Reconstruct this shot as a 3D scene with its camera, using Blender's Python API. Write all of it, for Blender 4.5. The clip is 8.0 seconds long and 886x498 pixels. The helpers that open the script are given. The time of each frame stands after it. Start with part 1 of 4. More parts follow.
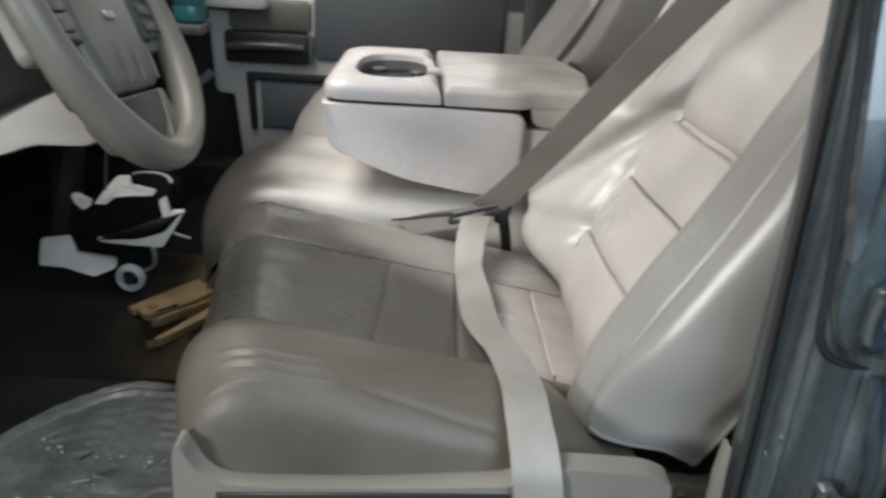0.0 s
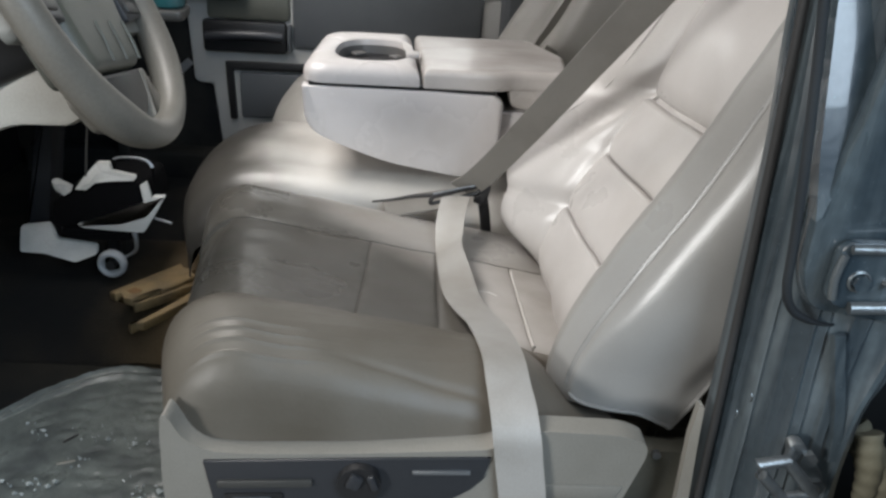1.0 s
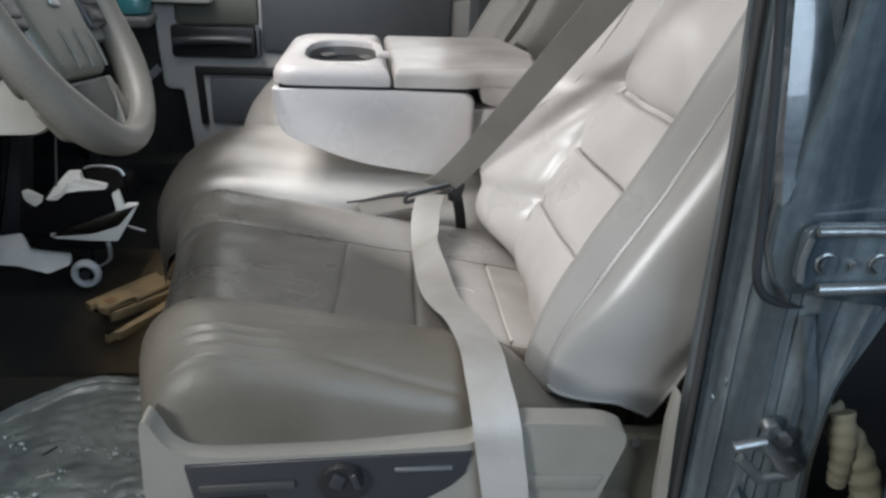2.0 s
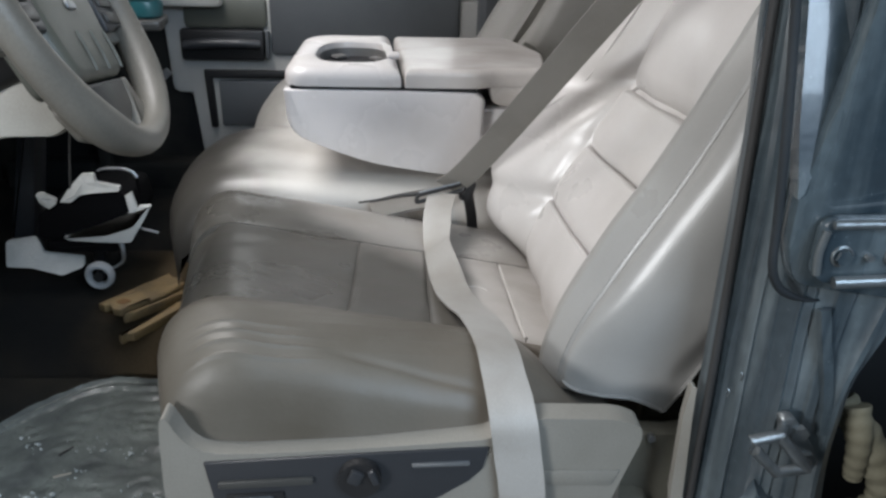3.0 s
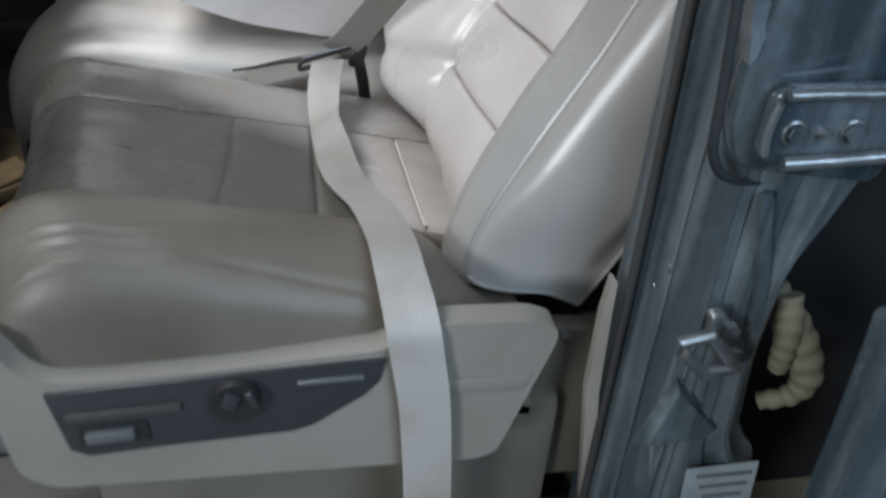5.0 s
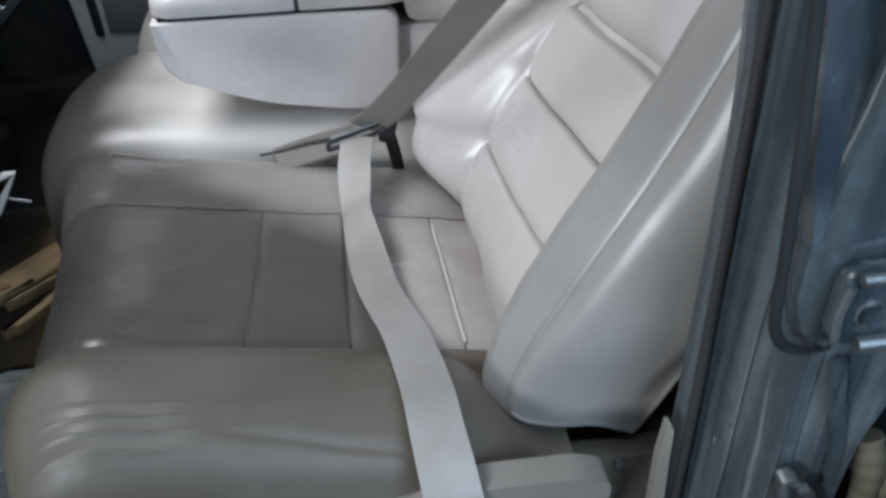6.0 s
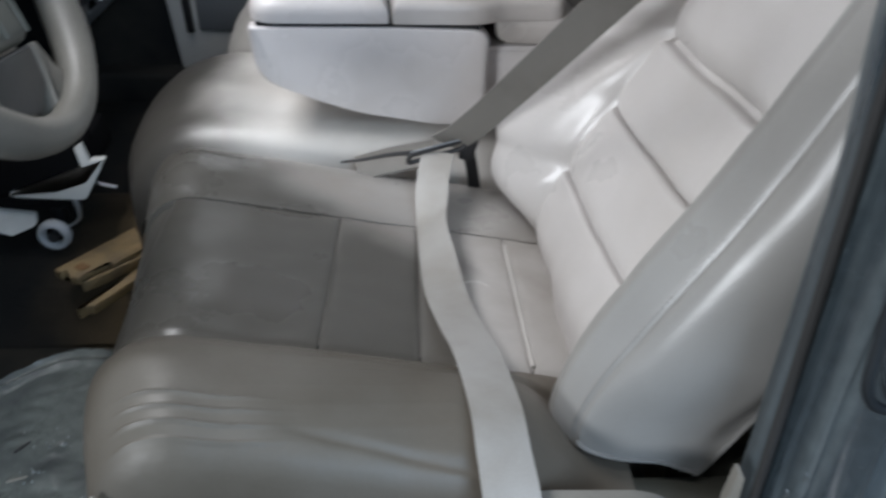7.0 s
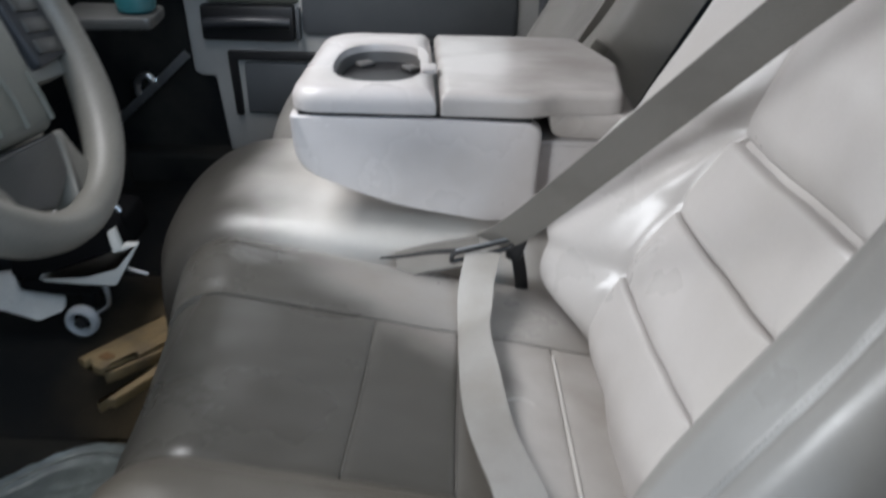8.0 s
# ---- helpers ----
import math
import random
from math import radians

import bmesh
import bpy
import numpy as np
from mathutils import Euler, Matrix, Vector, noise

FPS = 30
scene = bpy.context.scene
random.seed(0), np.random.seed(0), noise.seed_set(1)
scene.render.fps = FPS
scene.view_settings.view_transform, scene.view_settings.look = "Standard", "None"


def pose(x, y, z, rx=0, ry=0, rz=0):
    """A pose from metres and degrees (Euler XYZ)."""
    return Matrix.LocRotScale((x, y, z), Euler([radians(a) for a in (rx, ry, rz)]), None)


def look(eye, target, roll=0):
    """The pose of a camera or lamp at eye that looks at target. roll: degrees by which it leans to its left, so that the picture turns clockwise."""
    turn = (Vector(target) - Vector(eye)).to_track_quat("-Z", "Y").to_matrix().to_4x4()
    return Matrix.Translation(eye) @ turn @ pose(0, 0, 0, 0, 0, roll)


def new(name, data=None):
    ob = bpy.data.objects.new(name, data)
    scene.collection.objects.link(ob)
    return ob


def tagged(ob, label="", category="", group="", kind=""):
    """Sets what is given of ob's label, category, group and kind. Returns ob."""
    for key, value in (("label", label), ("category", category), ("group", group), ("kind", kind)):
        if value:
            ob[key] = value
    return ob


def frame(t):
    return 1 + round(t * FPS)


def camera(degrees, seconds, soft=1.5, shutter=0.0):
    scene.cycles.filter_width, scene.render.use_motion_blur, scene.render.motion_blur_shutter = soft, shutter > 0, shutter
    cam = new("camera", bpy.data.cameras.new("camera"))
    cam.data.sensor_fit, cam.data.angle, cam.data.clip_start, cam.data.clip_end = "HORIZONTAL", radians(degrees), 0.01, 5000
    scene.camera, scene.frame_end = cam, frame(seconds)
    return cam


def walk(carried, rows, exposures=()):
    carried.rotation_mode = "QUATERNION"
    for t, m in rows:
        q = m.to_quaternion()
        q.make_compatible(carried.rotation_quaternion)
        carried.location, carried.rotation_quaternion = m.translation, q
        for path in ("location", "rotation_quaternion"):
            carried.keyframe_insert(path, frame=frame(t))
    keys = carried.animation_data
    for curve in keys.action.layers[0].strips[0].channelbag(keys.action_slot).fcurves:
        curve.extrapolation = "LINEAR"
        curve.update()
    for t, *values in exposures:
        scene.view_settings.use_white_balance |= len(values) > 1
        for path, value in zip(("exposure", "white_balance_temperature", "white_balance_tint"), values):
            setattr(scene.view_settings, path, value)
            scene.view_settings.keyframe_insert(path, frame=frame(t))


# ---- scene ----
cam = camera(57.2, 8.0, soft=2.6, shutter=0.8)
PATH = [
    (0, (-0.007, 0.118, 0.853), (0.014, 1.937, 0.022), 3.4),
    (0.5, (-0.005, 0.105, 0.845), (0.108, 1.923, 0.019), 3.4),
    (1, (-0.006, 0.093, 0.839), (0.063, 1.908, 0.001), 3.4),
    (1.5, (0.0, 0.091, 0.838), (0.121, 1.904, 0.002), 2.4),
    (3, (-0.012, 0.082, 0.835), (0.096, 1.899, 0.005), 1.6),
    (3.5, (-0.006, 0.086, 0.83), (0.096, 1.91, 0.018), 1.3),
    (4, (-0.001, 0.108, 0.828), (0.186, 1.91, -0.019), 1.9),
    (4.5, (0.003, 0.145, 0.799), (0.239, 1.827, -0.256), 4.3),
    (4.7, (0.006, 0.159, 0.792), (0.316, 1.808, -0.297), 5.5),
    (5.8, (0.029, 0.287, 0.856), (0.283, 1.914, -0.279), -0.7),
    (6, (0.041, 0.298, 0.879), (0.243, 1.92, -0.274), -1.7),
    (6.5, (0.035, 0.291, 0.899), (0.211, 1.962, -0.185), -0.4),
    (7, (0.015, 0.297, 0.885), (0.097, 1.952, -0.235), 1.2),
    (7.5, (0.002, 0.309, 0.872), (0.0, 2.025, -0.156), 2.0),
    (8, (0.02, 0.377, 0.872), (-0.014, 2.131, -0.088), 1.1),
]
walk(cam, [(t, look(eye, target, roll)) for t, eye, target, roll in PATH], [(0.0, 0.0, 6900, 10), (1.5, 0.02, 6650, 10), (3.5, 0.03, 6500, 10), (4.5, -0.04, 6450, 10), (6.0, -0.16, 6100, 10), (7.0, -0.15, 6250, 10), (8.0, -0.12, 6300, 10)])

# ---- light ----
world = bpy.data.worlds.new("garage_air")
world.use_nodes = True
scene.world = world
world.node_tree.nodes["Background"].inputs[0].default_value = (0.75, 0.85, 1.0, 1)
world.node_tree.nodes["Background"].inputs[1].default_value = 0.25


def lamp(name, eye, target, size, size_y, watts, colour):
    data = bpy.data.lights.new(name, "AREA")
    data.shape, data.size, data.size_y, data.energy, data.color = "RECTANGLE", size, size_y, watts, colour
    ob = new(name, data)
    ob.matrix_world = look(eye, target)
    return ob


lamp("ceiling_lamp_light", (-0.15, -0.12, 2.3), (0.0, 0.7, 0.4), 1.3, 0.06, 9, (0.95, 0.98, 1.0))
lamp("garage_window_daylight", (-2.2, -1.5, 1.15), (0.15, 1.0, 0.45), 0.7, 0.6, 72, (0.96, 0.98, 1.0))
lamp("windshield_daylight", (-0.70, 1.30, 1.80), (0.12, 1.2, 0.45), 1.2, 0.85, 45, (1.0, 0.98, 0.98))
lamp("passenger_window_daylight", (-0.16, 2.225, 0.84), (-0.12, 1.2, 0.38), 0.55, 0.22, 0.7, (0.97, 0.98, 1.0))
lamp("garage_door_daylight", (1.05, -1.25, 1.85), (0.30, 0.6, 0.85), 1.3, 1.1, 56, (0.64, 0.81, 1.0))


# ---- materials ----
def material(name, colour, rough=0.5, metal=0.0, grain=400.0, grain_bump=0.15, stain=0.2, stain_scale=6.0, stain_colour=None, coat=0.0, spread=0.08, spec=0.5, streak=None, wrinkle=0.0, soil_shade=None, specks=None):
    m = bpy.data.materials.new(name)
    m.use_nodes = True
    nt = m.node_tree
    b = nt.nodes["Principled BSDF"]
    b.inputs["Roughness"].default_value = rough
    b.inputs["Metallic"].default_value = metal
    b.inputs["Coat Weight"].default_value = coat
    b.inputs["Specular IOR Level"].default_value = spec
    tc = nt.nodes.new("ShaderNodeTexCoord")
    n1 = nt.nodes.new("ShaderNodeTexNoise")
    n1.inputs["Scale"].default_value, n1.inputs["Detail"].default_value = stain_scale, 6.0
    n2 = nt.nodes.new("ShaderNodeTexNoise")
    n2.inputs["Scale"].default_value, n2.inputs["Detail"].default_value = grain, 3.0
    mp = nt.nodes.new("ShaderNodeMapping")
    mp.inputs["Scale"].default_value = streak or (1, 1, 1)
    nt.links.new(tc.outputs["Object"], mp.inputs["Vector"])
    nt.links.new(mp.outputs[0], n1.inputs["Vector"])
    nt.links.new(tc.outputs["Object"], n2.inputs["Vector"])
    ramp = nt.nodes.new("ShaderNodeMapRange")
    ramp.inputs[1].default_value, ramp.inputs[2].default_value = 0.42, 0.7
    ramp.inputs[3].default_value, ramp.inputs[4].default_value = 0.0, stain
    nt.links.new(n1.outputs["Fac"], ramp.inputs[0])
    mix = nt.nodes.new("ShaderNodeMix")
    mix.data_type = "RGBA"
    mix.inputs["A"].default_value = (*colour, 1)
    mix.inputs["B"].default_value = (*(stain_colour or [c * 0.5 for c in colour]), 1)
    nt.links.new(ramp.outputs[0], mix.inputs["Factor"])
    if soil_shade:
        # soiling and painted shade that fade along one direction with a ragged border: (direction, clean at, full at,
        # colour, raggedness)
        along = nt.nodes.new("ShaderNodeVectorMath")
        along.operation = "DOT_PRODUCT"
        along.inputs[1].default_value = soil_shade[0]
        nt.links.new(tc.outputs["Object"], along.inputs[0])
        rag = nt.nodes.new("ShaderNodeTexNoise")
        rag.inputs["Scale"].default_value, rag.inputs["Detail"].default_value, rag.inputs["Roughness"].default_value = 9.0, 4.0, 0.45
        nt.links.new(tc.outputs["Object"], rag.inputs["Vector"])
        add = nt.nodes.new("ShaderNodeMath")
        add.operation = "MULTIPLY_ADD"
        add.inputs[1].default_value = soil_shade[4]
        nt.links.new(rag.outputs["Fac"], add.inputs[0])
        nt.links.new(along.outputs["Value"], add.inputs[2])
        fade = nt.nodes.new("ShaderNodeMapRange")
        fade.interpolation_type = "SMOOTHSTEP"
        fade.inputs[1].default_value, fade.inputs[2].default_value = soil_shade[1] + soil_shade[4] / 2, soil_shade[2] + soil_shade[4] / 2
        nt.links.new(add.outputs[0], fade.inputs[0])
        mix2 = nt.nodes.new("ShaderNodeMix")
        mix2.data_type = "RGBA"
        mix2.inputs["B"].default_value = (*soil_shade[3], 1)
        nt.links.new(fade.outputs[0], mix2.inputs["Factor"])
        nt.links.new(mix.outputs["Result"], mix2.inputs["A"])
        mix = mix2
    if specks:
        # scattered flecks of dust and chips: (scale, threshold, colour)
        fleck = nt.nodes.new("ShaderNodeTexNoise")
        fleck.inputs["Scale"].default_value, fleck.inputs["Detail"].default_value = specks[0], 2.0
        nt.links.new(tc.outputs["Object"], fleck.inputs["Vector"])
        cut = nt.nodes.new("ShaderNodeMapRange")
        cut.inputs[1].default_value, cut.inputs[2].default_value = specks[1], specks[1] + 0.06
        nt.links.new(fleck.outputs["Fac"], cut.inputs[0])
        mix3 = nt.nodes.new("ShaderNodeMix")
        mix3.data_type = "RGBA"
        mix3.inputs["B"].default_value = (*specks[2], 1)
        nt.links.new(cut.outputs[0], mix3.inputs["Factor"])
        nt.links.new(mix.outputs["Result"], mix3.inputs["A"])
        mix = mix3
    hue = nt.nodes.new("ShaderNodeHueSaturation")
    val = nt.nodes.new("ShaderNodeMapRange")
    val.inputs[3].default_value, val.inputs[4].default_value = 1 - spread * 2, 1 + spread * 2
    nt.links.new(n2.outputs["Fac"], val.inputs[0])
    nt.links.new(val.outputs[0], hue.inputs["Value"])
    nt.links.new(mix.outputs["Result"], hue.inputs["Color"])
    nt.links.new(hue.outputs[0], b.inputs["Base Color"])
    rr = nt.nodes.new("ShaderNodeMapRange")
    rr.inputs[3].default_value, rr.inputs[4].default_value = max(0.02, rough - 0.12), min(1.0, rough + 0.12)
    nt.links.new(n1.outputs["Fac"], rr.inputs[0])
    nt.links.new(rr.outputs[0], b.inputs["Roughness"])
    bump = nt.nodes.new("ShaderNodeBump")
    bump.inputs["Strength"].default_value, bump.inputs["Distance"].default_value = grain_bump, 0.002
    nt.links.new(n2.outputs["Fac"], bump.inputs["Height"])
    if wrinkle:
        n3 = nt.nodes.new("ShaderNodeTexNoise")
        n3.inputs["Scale"].default_value, n3.inputs["Detail"].default_value, n3.inputs["Distortion"].default_value = 30.0, 3.0, 0.3
        nt.links.new(tc.outputs["Object"], n3.inputs["Vector"])
        bump2 = nt.nodes.new("ShaderNodeBump")
        bump2.inputs["Strength"].default_value, bump2.inputs["Distance"].default_value = wrinkle, 0.006
        nt.links.new(n3.outputs["Fac"], bump2.inputs["Height"])
        nt.links.new(bump.outputs[0], bump2.inputs["Normal"])
        bump = bump2
    nt.links.new(bump.outputs[0], b.inputs["Normal"])
    return m


LEATHER = material("pale_grey_leather", (0.50, 0.48, 0.465), 0.31, grain=300, grain_bump=0.05, stain=0.35, stain_scale=9, stain_colour=(0.38, 0.355, 0.325), wrinkle=0.05, spread=0.02)
LEATHER_SOFT = material("grey_worn_leather", (0.40, 0.38, 0.36), 0.33, grain=300, grain_bump=0.06, stain=0.6, stain_scale=9, stain_colour=(0.24, 0.212, 0.182), wrinkle=0.09, spread=0.025, soil_shade=((1, 0.15, 0), 0.235, 0.165, (0.105, 0.098, 0.086), 0.2))
LEATHER_DIRTY = material("soiled_beige_leather", (0.104, 0.096, 0.082), 0.44, spec=0.32, grain=300, grain_bump=0.06, stain=0.7, stain_scale=8, stain_colour=(0.062, 0.053, 0.040), wrinkle=0.16, spread=0.025, soil_shade=((1, 0, 0), 0.0, 0.13, (0.125, 0.108, 0.088), 0.2))
LEATHER_WORN = material("worn_taupe_leather", (0.36, 0.34, 0.32), 0.29, spec=0.40, grain=320, grain_bump=0.04, stain=0.5, stain_scale=7, stain_colour=(0.22, 0.195, 0.168), wrinkle=0.05, spread=0.03, soil_shade=((0.9, 1.2, 0), 1.47, 1.215, (0.068, 0.064, 0.056), 0.26))
LEATHER_INNER = material("half_soiled_leather", (0.35, 0.333, 0.315), 0.29, grain=300, grain_bump=0.06, stain=0.7, stain_scale=9, stain_colour=(0.20, 0.18, 0.155), wrinkle=0.12, spread=0.025, soil_shade=((0.9, 1.2, 0), 1.46, 1.25, (0.070, 0.066, 0.058), 0.26))
SEAM = material("dull_seam_thread", (0.12, 0.112, 0.10), 0.5, grain=700, stain=0.3)
# centre cushion darkened towards its front roll, soil and shade in one colour
LEATHER_CENTRE = material("scuffed_pale_leather", (0.50, 0.48, 0.45), 0.36, grain=300, grain_bump=0.05, stain=0.5, stain_scale=8, stain_colour=(0.36, 0.33, 0.29), wrinkle=0.09, spread=0.02, soil_shade=((1, 0, 0.6), 0.06, -0.09, (0.045, 0.042, 0.037), 0.10))
# passenger seat leather copied darker, with the shade of the far side
LEATHER_FAR = material("shaded_far_leather", (0.27, 0.26, 0.245), 0.36, grain=300, grain_bump=0.05, stain=0.5, stain_scale=8, stain_colour=(0.19, 0.18, 0.16), wrinkle=0.12, spread=0.02)
SLATE = material("slate_vinyl", (0.075, 0.082, 0.09), 0.5, grain=400, grain_bump=0.1, stain=0.4)
SIDE_VINYL = material("grey_side_vinyl", (0.270, 0.264, 0.252), 0.30, grain=420, grain_bump=0.06, stain=0.35, stain_scale=7, spread=0.02, wrinkle=0.04)
SIDE_PIPING = material("grey_piping", (0.20, 0.194, 0.184), 0.45, grain=700, stain=0.3)
# pale colour for a glint and a highlight along leather edges
EDGE_GLINT = material("pale_edge_glint", (0.55, 0.53, 0.50), 0.5, grain=700, stain=0.3)
SHROUD = material("grey_shroud_vinyl", (0.19, 0.188, 0.172), 0.5, grain=420, grain_bump=0.1, stain=0.4, stain_scale=8)
DOOR_TRIM = material("dusty_door_vinyl", (0.36, 0.36, 0.35), 0.5, grain=420, grain_bump=0.1, stain=0.45, stain_scale=6, stain_colour=(0.24, 0.24, 0.23))
KNEE = material("cream_knee_vinyl", (0.46, 0.445, 0.405), 0.45, grain=420, grain_bump=0.1, stain=0.6, stain_scale=9, stain_colour=(0.27, 0.258, 0.23))
BRIGHT_METAL = material("polished_strip_metal", (0.85, 0.86, 0.88), 0.34, metal=1.0, stain=0.2)
CONSOLE = material("console_vinyl", (0.62, 0.59, 0.58), 0.28, grain=400, grain_bump=0.05, spread=0.02, stain=0.45, stain_scale=9, stain_colour=(0.42, 0.39, 0.36), wrinkle=0.04)
CONSOLE_TOP = material("grimy_console_vinyl", (0.56, 0.53, 0.51), 0.24, grain=400, grain_bump=0.05, spread=0.02, stain=0.75, stain_scale=8, stain_colour=(0.31, 0.28, 0.25), streak=(0.8, 1.3, 1), wrinkle=0.08)
TRIM = material("tan_trim_plastic", (0.195, 0.188, 0.168), 0.5, grain=500, grain_bump=0.15, stain=0.5, stain_scale=11, stain_colour=(0.135, 0.127, 0.108))
DARK = material("dark_trim_plastic", (0.024, 0.026, 0.030), 0.4, grain=500, grain_bump=0.1)
BLACK = material("black_plastic", (0.012, 0.012, 0.013), 0.45)
PAINT = material("dusty_blue_black_paint", (0.021, 0.033, 0.043), 0.25, grain=90, grain_bump=0.10, stain=0.8, stain_scale=12, stain_colour=(0.088, 0.112, 0.124), coat=0.5, streak=(3, 3, 0.35), spread=0.16, specks=(420, 0.72, (0.13, 0.16, 0.18)))
# dusty pillar paint, copied lighter so the jamb and wedge look lit
DUSTY_PAINT_LIT = material("dusty_paint_lit", (0.032, 0.044, 0.053), 0.30, grain=90, grain_bump=0.14, stain=0.95, stain_scale=14, stain_colour=(0.095, 0.117, 0.128), coat=0.4, streak=(4, 4, 0.25), spread=0.18, specks=(460, 0.71, (0.14, 0.17, 0.19)))
# black for the sheet that stands in for shade behind the pillar
SHADE_BLACK = material("shade_black", (0.009, 0.010, 0.011), 0.75, spec=0.2)
CARPET = material("black_carpet", (0.010, 0.011, 0.012), 0.95, grain=700, grain_bump=0.8, spec=0.1, stain=0.8, stain_scale=5, stain_colour=(0.045, 0.042, 0.036))
CARPET_DUSTY = material("brown_dusted_carpet", (0.010, 0.011, 0.012), 0.95, grain=700, grain_bump=0.8, spec=0.1, stain=0.8, stain_scale=5, stain_colour=(0.04, 0.036, 0.028), soil_shade=((1, -0.2, 0), -0.79, -0.70, (0.135, 0.118, 0.090), 0.2))
MAT = material("grey_floor_mat", (0.135, 0.150, 0.142), 0.30, grain=60, grain_bump=1.0, stain=0.6, stain_scale=20, stain_colour=(0.04, 0.045, 0.05))
OLIVE = material("dusty_seat_base", (0.105, 0.100, 0.080), 0.75, stain=0.5)
BELT = material("grey_webbing", (0.315, 0.305, 0.288), 0.50, grain=900, grain_bump=0.3, stain=0.75, stain_scale=14, stain_colour=(0.225, 0.208, 0.182), spread=0.10)
# belt webbing copied darker; the shoulder strap's shade is in this colour
BELT_DARK = material("darkened_webbing", (0.205, 0.195, 0.178), 0.5, grain=900, grain_bump=0.3, stain=0.5, stain_scale=12, stain_colour=(0.14, 0.13, 0.115), spread=0.10)
STEEL = material("worn_zinc_steel", (0.36, 0.38, 0.40), 0.38, metal=0.9, stain=0.5)
WORN_HINGE = material("chipped_dark_steel", (0.16, 0.18, 0.19), 0.34, metal=0.6, stain=0.8, stain_scale=60)
STRIKER_STEEL = material("dull_zinc_steel", (0.24, 0.26, 0.27), 0.40, metal=0.8, stain=0.8, stain_scale=50)
PALE_METAL = material("pale_painted_metal", (0.62, 0.64, 0.66), 0.35, stain=0.3)
PAPER = material("dirty_white_paper", (0.44, 0.44, 0.42), 0.8, stain=0.6, stain_scale=14, stain_colour=(0.27, 0.265, 0.25))
BAG = material("black_bag_cloth", (0.0035, 0.0035, 0.004), 0.9, spec=0.06, grain=500, grain_bump=0.4)
YELLOW = material("yellow_wood", (0.215, 0.148, 0.068), 0.7, stain=0.9, stain_scale=22, stain_colour=(0.13, 0.095, 0.055), grain=160, grain_bump=0.5)
BROWN_CARPET = material("brown_dusty_carpet", (0.010, 0.010, 0.010), 0.95, grain=500, grain_bump=0.9, spec=0.1, stain=0.5, stain_scale=12, stain_colour=(0.020, 0.017, 0.013), spread=0.2, soil_shade=((1, 0, 0), -0.56, -0.42, (0.075, 0.056, 0.034), 0.12))
TEAL = material("teal_plastic", (0.018, 0.085, 0.095), 0.3)
DARK_PAD = material("dark_spoke_vinyl", (0.042, 0.042, 0.040), 0.42, grain=400, grain_bump=0.15)
PAD = material("grey_airbag_vinyl", (0.092, 0.096, 0.082), 0.45, grain=400, grain_bump=0.15, stain=0.3)
CREAM = material("cream_rubber", (0.15, 0.14, 0.098), 0.75, stain=0.4)
HEADLINER = material("grey_headliner", (0.42, 0.41, 0.40), 0.9)
GARAGE = material("garage_plaster", (0.35, 0.35, 0.34), 0.9)
CONCRETE = material("garage_concrete", (0.22, 0.22, 0.21), 0.85)


# ---- mesh helpers ----
def link_mesh(name, bm, mat, smooth=True):
    me = bpy.data.meshes.new(name)
    bmesh.ops.recalc_face_normals(bm, faces=bm.faces)
    bm.to_mesh(me)
    bm.free()
    me.materials.append(mat)
    if smooth:
        for p in me.polygons:
            p.use_smooth = True
        me.set_sharp_from_angle(angle=radians(38))
    return new(name, me)


def part(name, bm, mat, parent, label="", smooth=True):
    ob = link_mesh(name, bm, mat, smooth)
    ob.parent = parent
    return tagged(ob, label)


def thing(name, at, label, category, group="", kind=""):
    ob = new(name)
    ob.empty_display_size = 0.05
    ob.location = (0, 0, 0)
    return tagged(ob, label, category, group, kind)


def box(c, s, bevel=0.0, m=None, seg=2):
    bm = bmesh.new()
    bmesh.ops.create_cube(bm, size=1.0)
    bmesh.ops.scale(bm, vec=s, verts=bm.verts)
    if bevel:
        bmesh.ops.bevel(bm, geom=bm.edges[:], offset=bevel, segments=seg, affect="EDGES", profile=0.5)
    bmesh.ops.transform(bm, matrix=Matrix.Translation(c) @ (m or Matrix()), verts=bm.verts)
    return bm


def loft(rings, caps=True, closed=True):
    """Skin a list of equal rings of points."""
    bm = bmesh.new()
    rows = [[bm.verts.new(p) for p in r] for r in rings]
    n = len(rows[0])
    for a, b in zip(rows, rows[1:]):
        for i in range(n if closed else n - 1):
            j = (i + 1) % n
            bm.faces.new((a[i], a[j], b[j], b[i]))
    if caps and closed:
        bm.faces.new(rows[0][::-1])
        bm.faces.new(rows[-1])
    return bm


def smooth_path(points, steps=8):
    """Catmull-Rom through the points."""
    pts = [Vector(p) for p in points]
    pts = [pts[0] * 2 - pts[1]] + pts + [pts[-1] * 2 - pts[-2]]
    out = []
    for a, b, c, d in zip(pts, pts[1:], pts[2:], pts[3:]):
        for k in range(steps):
            t = k / steps
            out.append(0.5 * (2 * b + (c - a) * t + (2 * a - 5 * b + 4 * c - d) * t * t + (3 * b - a - 3 * c + d) * t ** 3))
    return out + [pts[-2]]


def tube(points, r, sides=10, steps=6, caps=True):
    path = smooth_path(points, steps) if steps else [Vector(p) for p in points]
    rings = []
    side = None
    for i, p in enumerate(path):
        d = (path[min(i + 1, len(path) - 1)] - path[max(i - 1, 0)]).normalized()
        ref = side if side is not None else Vector((0.31, 0.2, 0.93))
        u = (ref - d * ref.dot(d)).normalized()
        side = u
        w = d.cross(u)
        rr = r(i / (len(path) - 1)) if callable(r) else r
